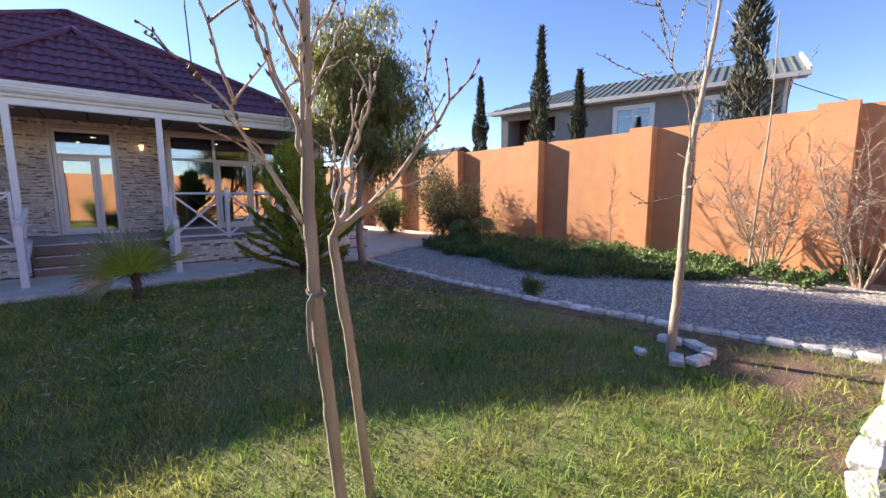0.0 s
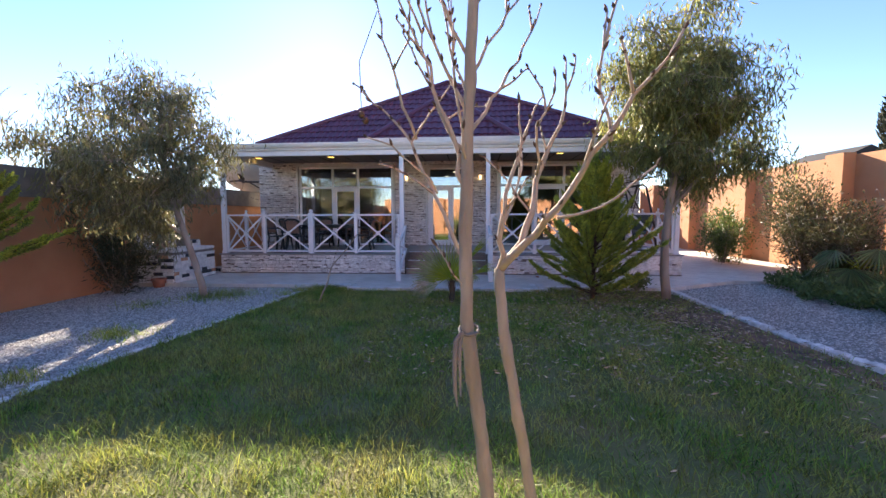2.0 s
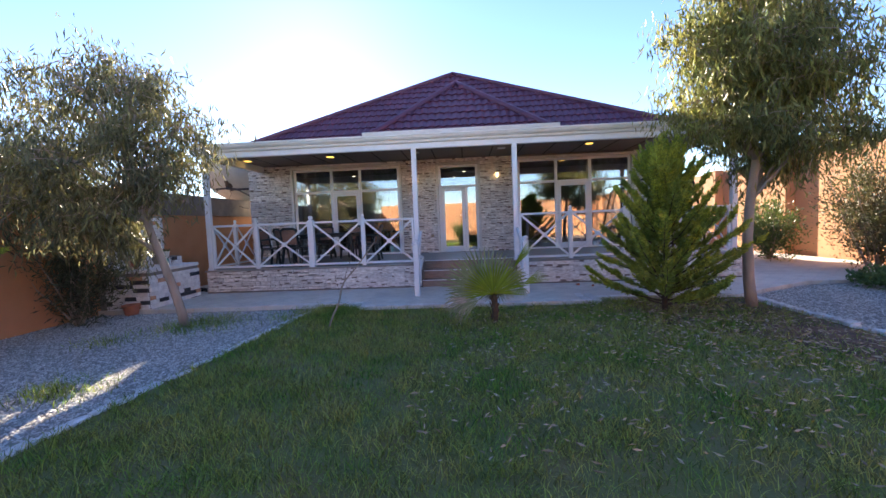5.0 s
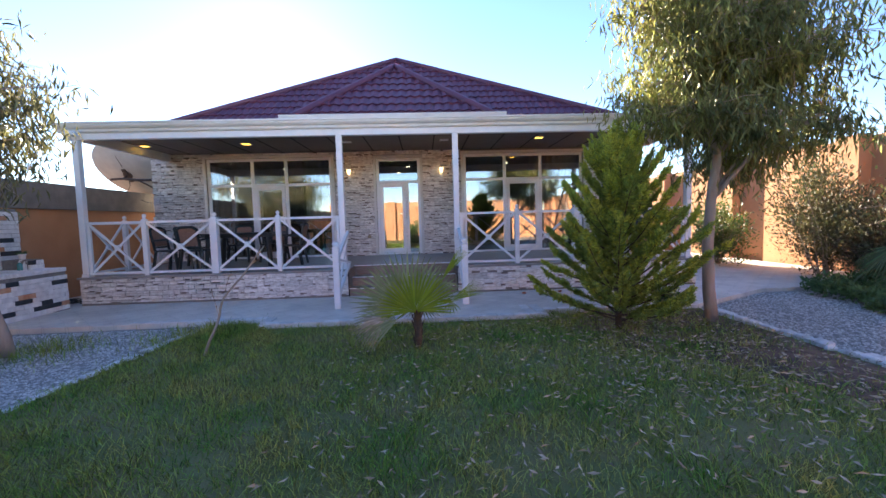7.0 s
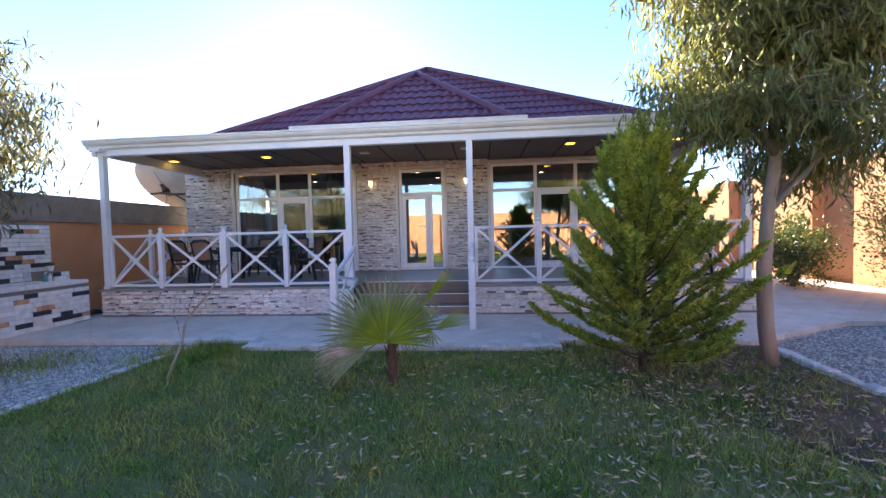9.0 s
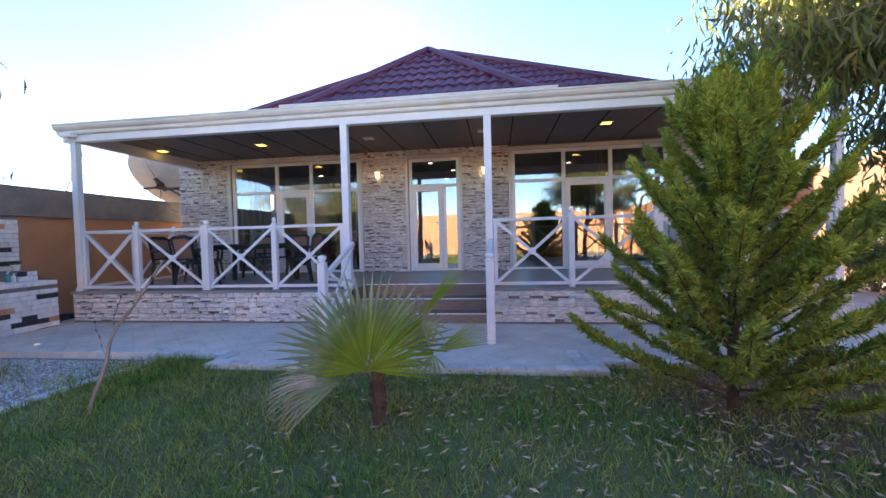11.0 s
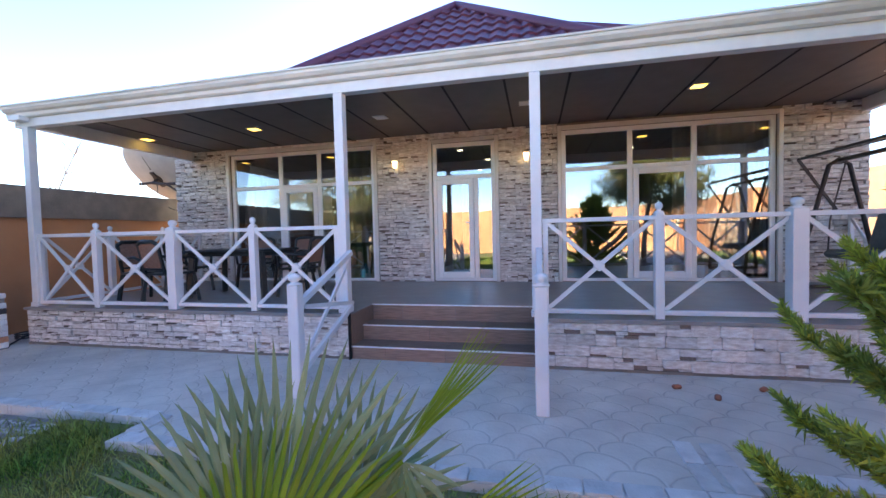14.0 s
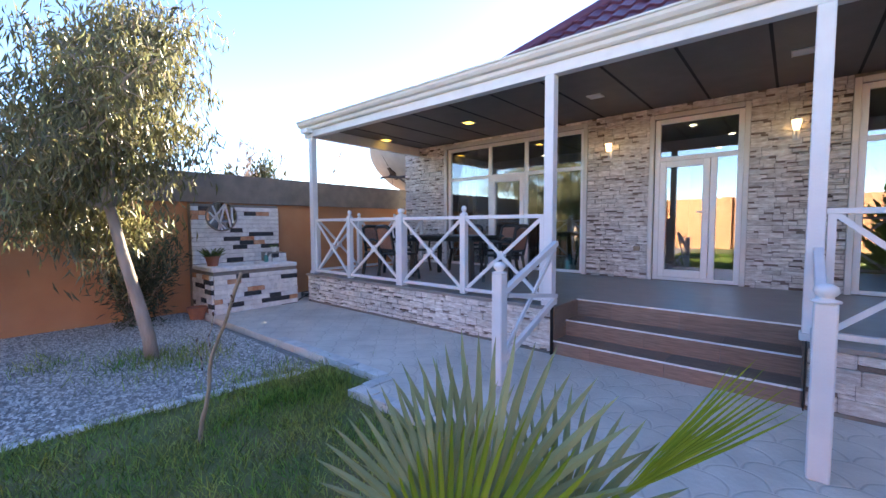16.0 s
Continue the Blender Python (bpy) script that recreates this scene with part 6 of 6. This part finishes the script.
for cx, cy, rr, m in ((-3.5, 7.3, 0.3, 500), (-3.2, 4.5, 0.22, 420), (-2.95, 3.0, 0.18, 300), (-3.6, 6.9, 0.35, 500), (-1.75, 7.6, 0.4, 1400), (-1.5, 7.75, 0.3, 1200), (-4.3, 6.2, 0.2, 200)):
    tx.append(rng.normal(cx, rr, m)), ty.append(rng.normal(cy, rr * 0.7, m))
tx, ty = np.concatenate(tx), np.concatenate(ty)
blades("grass_tufts", "loose tufts of longer grass in the gravel", tx, ty, Z_GRAVEL, 0.06, 0.17, 0.007, M_BLADE, 0.5)


def pebbles(name, label, x, y, z, size):
    n = len(x)
    base = np.array([[1, 0, 0], [0, 1, 0], [-1, 0, 0], [0, -1, 0], [0, 0, 1], [0, 0, -1]], float)
    f0 = np.array([[0, 1, 4], [1, 2, 4], [2, 3, 4], [3, 0, 4]])
    a = rng.random(n) * 6.283
    sc = size * rng.uniform(0.5, 1.5, (n, 3)) * np.array([1, 0.8, 0.6])
    v = base[None] * sc[:, None] + rng.normal(0, 0.15, (n, 6, 3)) * size
    ca, sa = np.cos(a)[:, None], np.sin(a)[:, None]
    vx, vy = v[:, :, 0] * ca - v[:, :, 1] * sa, v[:, :, 0] * sa + v[:, :, 1] * ca
    v = np.stack([vx + x[:, None], vy + y[:, None], v[:, :, 2] + z], 2).reshape(-1, 3)
    f = (f0[None] + np.arange(n)[:, None, None] * 6).reshape(-1, 3)
    return tagged(new(name, raw_mesh(name, v, f, M_PEBBLE)), label, "gravel", kind="stuff")


N = 75000
px, py = rng.uniform(-6.25, -2.1, N), 8.1 - 9.5 * rng.random(N)
keep = px < kerb_left(py) - 0.08
px, py = px[keep], py[keep]
pebbles("gravel_stones", "loose angular grey gravel stones", px, py, Z_GRAVEL + 0.004, 0.016)
px, py = rng.uniform(5.3, 10.9, N), rng.uniform(-2.5, 9.1, N)
keep = px > kerb_right(py) + 0.1
pebbles("gravel_stones", "loose angular grey gravel stones", px[keep], py[keep], Z_GRAVEL + 0.004, 0.017)

# ground cover along the east wall
n = 52000
cy = rng.uniform(-1.2, 9.0, n)
edge = 7.1 + 0.9 * patch(cy, cy * 0, 0.9, 5) + np.clip(4.2 - cy, 0, 4) * 0.62
cx = edge + (10.75 - edge) * rng.random(n) ** 1.25
hgt = 0.06 + 0.4 * patch(cx, cy, 0.28, 6) ** 1.3
dens = 0.6 * patch(cx, cy, 0.5, 7) + 0.4 * patch(cx, cy, 0.17, 8) + np.clip((cy - 3) * 0.1, -0.1, 0.25)
keep = dens > 0.36
cx, cy, hgt = cx[keep], cy[keep], hgt[keep]
P = np.stack([cx, cy, Z_GRAVEL + hgt * np.sqrt(rng.random(len(cx)))], 1)
D = rng.normal(0, 0.8, P.shape) + np.array([0, 0, 0.9])
ln = rng.uniform(0.05, 0.12, len(P))
tagged(new("ground_cover", leaf_mesh("ground_cover", P, D, ln, ln * 0.38, M_COVER, 0.25)), "dense low green ground-cover plants by the wall", "plants", kind="stuff")

# fallen leaves
n = 2600
lx, ly = np.concatenate([rng.normal(3.9, 0.9, n // 2), rng.uniform(0.2, 5.3, n // 2)]), np.concatenate([rng.normal(5.6, 1.4, n // 2), rng.uniform(3.2, 7.8, n // 2)])
keep = inside_lawn(lx, ly)
lx, ly = lx[keep], ly[keep]
P = np.stack([lx, ly, Z_LAWN + rng.uniform(0.045, 0.085, len(lx))], 1)
D = rng.normal(0, 1, P.shape) * np.array([1, 1, 0.15])
tagged(new("fallen_leaves", leaf_mesh("fallen_leaves", P, D, rng.uniform(0.035, 0.085, len(P)), rng.uniform(0.01, 0.02, len(P)), M_DRY, 0.3)), "scattered dry fallen leaves on the lawn", "leaves", kind="stuff")
# ---- kerb stones ----
rnd = random.Random(11)


def stone_mesh(seed, material):
    """A rough unit stone with worn edges."""
    r = random.Random(seed)
    g = Geo().box((-0.5, -0.5, -0.5), (0.5, 0.5, 0.5))
    me = g.mesh("kerb_stone", material, bevel=0.16)
    for v in me.vertices:
        v.co += Vector((r.gauss(0, 0.03), r.gauss(0, 0.04), r.gauss(0, 0.04)))
    return me


kerb_meshes = [stone_mesh(i, M_KERB) for i in range(6)]


def kerb(name, label, pts, size, gap=0.02):
    """Stones end to end along a line of plan points."""
    root = thing(name, label, "kerb", kind="structure")
    for p, q in zip(pts, pts[1:]):
        p, q = Vector((*p, 0)), Vector((*q, 0))
        L = (q - p).length
        s = 0.0
        while s < L - 0.05:
            w = min(size[0] * rnd.uniform(0.7, 1.3), L - s)
            ob = new("kerb_stone", rnd.choice(kerb_meshes))
            ob.parent = root
            c = p.lerp(q, (s + w / 2) / L)
            hh = size[2] * rnd.uniform(0.8, 1.15)
            ob.location = (c.x + rnd.gauss(0, 0.012), c.y, Z_GRAVEL + hh / 2 - 0.02)
            ob.rotation_euler = (rnd.gauss(0, 0.06), rnd.gauss(0, 0.05), math.atan2(q.y - p.y, q.x - p.x) + rnd.gauss(0, 0.06))
            ob.scale = (w - gap, size[1] * rnd.uniform(0.8, 1.15), hh)
            s += w
    return root


kerb("kerb_east", "row of whitewashed stones edging the lawn", [(kerb_right(y) + 0.0, y) for y in (8.0, 6, 4.5, 3, 1.5, 0, -1.5, -3, -5)], (0.24, 0.125, 0.10))
kerb("kerb_west", "row of pale stones edging the gravel", [(kerb_left(y), y) for y in (8.1, 6, 4, 3, 0, -3)], (0.3, 0.11, 0.06))
kerb("planter_ring", "ring of large whitewashed stones at the lawn's corner", [(5.9, -0.5), (5.0, -0.46), (4.4, -0.41), (3.9, -0.4), (3.56, -0.46), (3.35, -0.66)], (0.9, 0.17, 0.085), 0.004)
kerb("tree_ring", "loose ring of pale stones round the young tree", [(4.68, 1.12), (4.82, 1.25)], (0.17, 0.11, 0.08))
for x, y, a in ((4.72, 0.85, 0.4), (4.85, 0.72, -0.3), (5.12, 0.72, 0.2), (5.25, 0.88, 1.0), (5.22, 1.1, 1.6)):
    ob = tagged(new("loose_stone", rnd.choice(kerb_meshes)), "loose pale stone laid round the young tree", "stone", "stones round the tree")
    ob.location, ob.rotation_euler, ob.scale = (x, y, Z_LAWN + 0.04), (0, 0, a), (0.22, 0.12, 0.075)

# ---- pavers edging the path ----
paver = Geo().box((-0.5, -0.5, -0.5), (0.5, 0.5, 0.5)).mesh("paver", M_PAVEB, bevel=0.04)
pav = bpy.data.objects["pavement"]


def paver_run(p, q, w=0.13):
    p, q = Vector((*p, 0)), Vector((*q, 0))
    n = int((q - p).length / 0.21)
    for i in range(n):
        ob = new("paver", paver)
        ob.parent = pav
        c = p.lerp(q, (i + 0.5) / n)
        ob.location = (c.x, c.y, Z_PAVE - 0.012 + rnd.uniform(0, 0.004))
        ob.rotation_euler = (0, 0, math.atan2(q.y - p.y, q.x - p.x) + rnd.gauss(0, 0.015))
        ob.scale = ((q - p).length / n - 0.012, w, 0.05)


paver_run((-1.13, 7.93), (2.93, 7.93))
paver_run((-1.13, 8.0), (-1.13, 8.3))
paver_run((2.93, 8.0), (2.93, 8.55))
paver_run((3.0, 8.2), (5.3, 8.2))
paver_run((-3.2, 8.28), (-1.2, 8.28))
paver_run((2.76, 8.0), (2.76, 8.55), 0.11)

# ---- ledge stone cladding ----
def clad_mesh(seed, material):
    r = random.Random(seed)
    me = Geo().box((-0.5, -0.5, -0.5), (0.5, 0.5, 0.5)).mesh("stone", material, bevel=0.06)
    for v in me.vertices:
        if v.co.y < 0:
            v.co.y += r.uniform(-0.12, 0.2)
    return me


clad_light = [clad_mesh(i, M_STONE) for i in range(7)]
clad_dark = [clad_mesh(20 + i, M_STONED) for i in range(4)]


def cladding(parent, x0, x1, z0, z1, y, holes, row, lengths, dark, near=None, even=False):
    """Courses of split stones on a wall that faces -y; those outside near=(a, b) are joined."""
    rest, restd = Geo(), Geo()
    z = z0
    while z < z1 - 0.01:
        h = min(row * (1.0 if even else rnd.choice((0.75, 1.0, 1.0, 1.3))), z1 - z)
        if z1 - z - h < 0.03:
            h = z1 - z
        x = x0
        while x < x1 - 0.005:
            w = min(rnd.choice(lengths) * rnd.uniform(0.85, 1.15), x1 - x)
            if x1 - x - w < 0.06:
                w = x1 - x
            a, b = x, x + w
            for hx0, hx1, hz0, hz1 in holes:
                if hz0 < z + h / 2 < hz1:
                    if a < hx0 < b:
                        b = hx0
                    elif hx0 <= a < hx1:
                        b = a
                        x = hx1
            if b <= a + 1e-6:
                continue
            x = b
            if b - a < 0.012:
                continue
            isd = rnd.random() < dark
            pieces = [(a, b, z, z + h, False)]
            if isd and b - a > 0.12:
                k = rnd.uniform(0.22, 0.38) * h
                c = a + (b - a) * rnd.uniform(0.35, 0.75)
                pieces = [(a, c, z, z + k, True), (c, b, z, z + k, False), (a, b, z + k, z + h, False)] if rnd.random() < 0.5 else [(a, c, z + h - k, z + h, False), (c, b, z + h - k, z + h, True), (a, b, z, z + h - k, False)]
            for pa, pb, pz, pt, drk in pieces:
                dep = rnd.uniform(0.022, 0.045) if not drk else rnd.uniform(0.012, 0.03)
                if near and near[0] < (pa + pb) / 2 < near[1]:
                    ob = new("stone", rnd.choice(clad_dark if drk else clad_light))
                    ob.parent = parent
                    ob.location = Vector(((pa + pb) / 2, y - dep / 2, (pz + pt) / 2)) - parent.location
                    ob.scale = (pb - pa - 0.004, dep, pt - pz - 0.004)
                else:
                    g = restd if drk else rest
                    o = parent.location
                    j = [rnd.uniform(-0.006, 0.006) for _ in range(4)]
                    xa, xb, za, zb = pa + 0.002 - o.x, pb - 0.002 - o.x, pz + 0.002 - o.z, pt - 0.002 - o.z
                    yf, yb = y - dep - o.y, y - o.y
                    e = 0.006
                    g.add([(xa, yb, za), (xb, yb, za), (xb, yb, zb), (xa, yb, zb), (xa + e, yf + j[0], za + e), (xb - e, yf + j[1], za + e), (xb - e, yf + j[2], zb - e), (xa + e, yf + j[3], zb - e)],
                          [(4, 5, 6, 7), (0, 1, 5, 4), (1, 2, 6, 5), (2, 3, 7, 6), (3, 0, 4, 7)])
        z += h
    for nm, g, m in (("stones", rest, M_STONEJ), ("dark_stones", restd, M_STONED)):
        if g.f:
            tagged(part(nm, g, m, parent), kind="stuff")


wide = [(a - 0.07, b + 0.07, c - 0.05, d + 0.07) for a, b, c, d in OPEN]
cladding(house, X_WL, X_WR, Z_FLOOR, 3.42, Y_W, wide, 0.078, (0.12, 0.17, 0.22, 0.28), 0.6, (-0.62, 1.75))
plinth = thing("plinth_west", "porch plinth faced with pale split stone", "plinth", kind="structure", at=(0, PY, 0))
cladding(plinth, PX0, SX0 - 0.01, 0.15, 0.61, PY, [], 0.072, (0.12, 0.17, 0.24), 0.5, (-2.4, 0))
plinth2 = thing("plinth_east", "porch plinth faced with large pale split stones", "plinth", kind="structure", at=(0, PY, 0))
cladding(plinth2, SX1 + 0.01, PX1, 0.15, 0.61, PY, [], 0.115, (0.2, 0.27, 0.29, 0.31), 0.3, (1.8, 6.0), True)
for nm, x0, x1 in (("baseboard_1", PX0, SX0 - 0.01), ("baseboard_2", SX1 + 0.01, PX1)):
    tagged(part(nm, Geo().box((x0, PY - 0.03, 0.08), (x1, PY - 0.001, 0.148)), M_CONC), "dark concrete strip at the foot of the plinth", "baseboard", kind="structure")
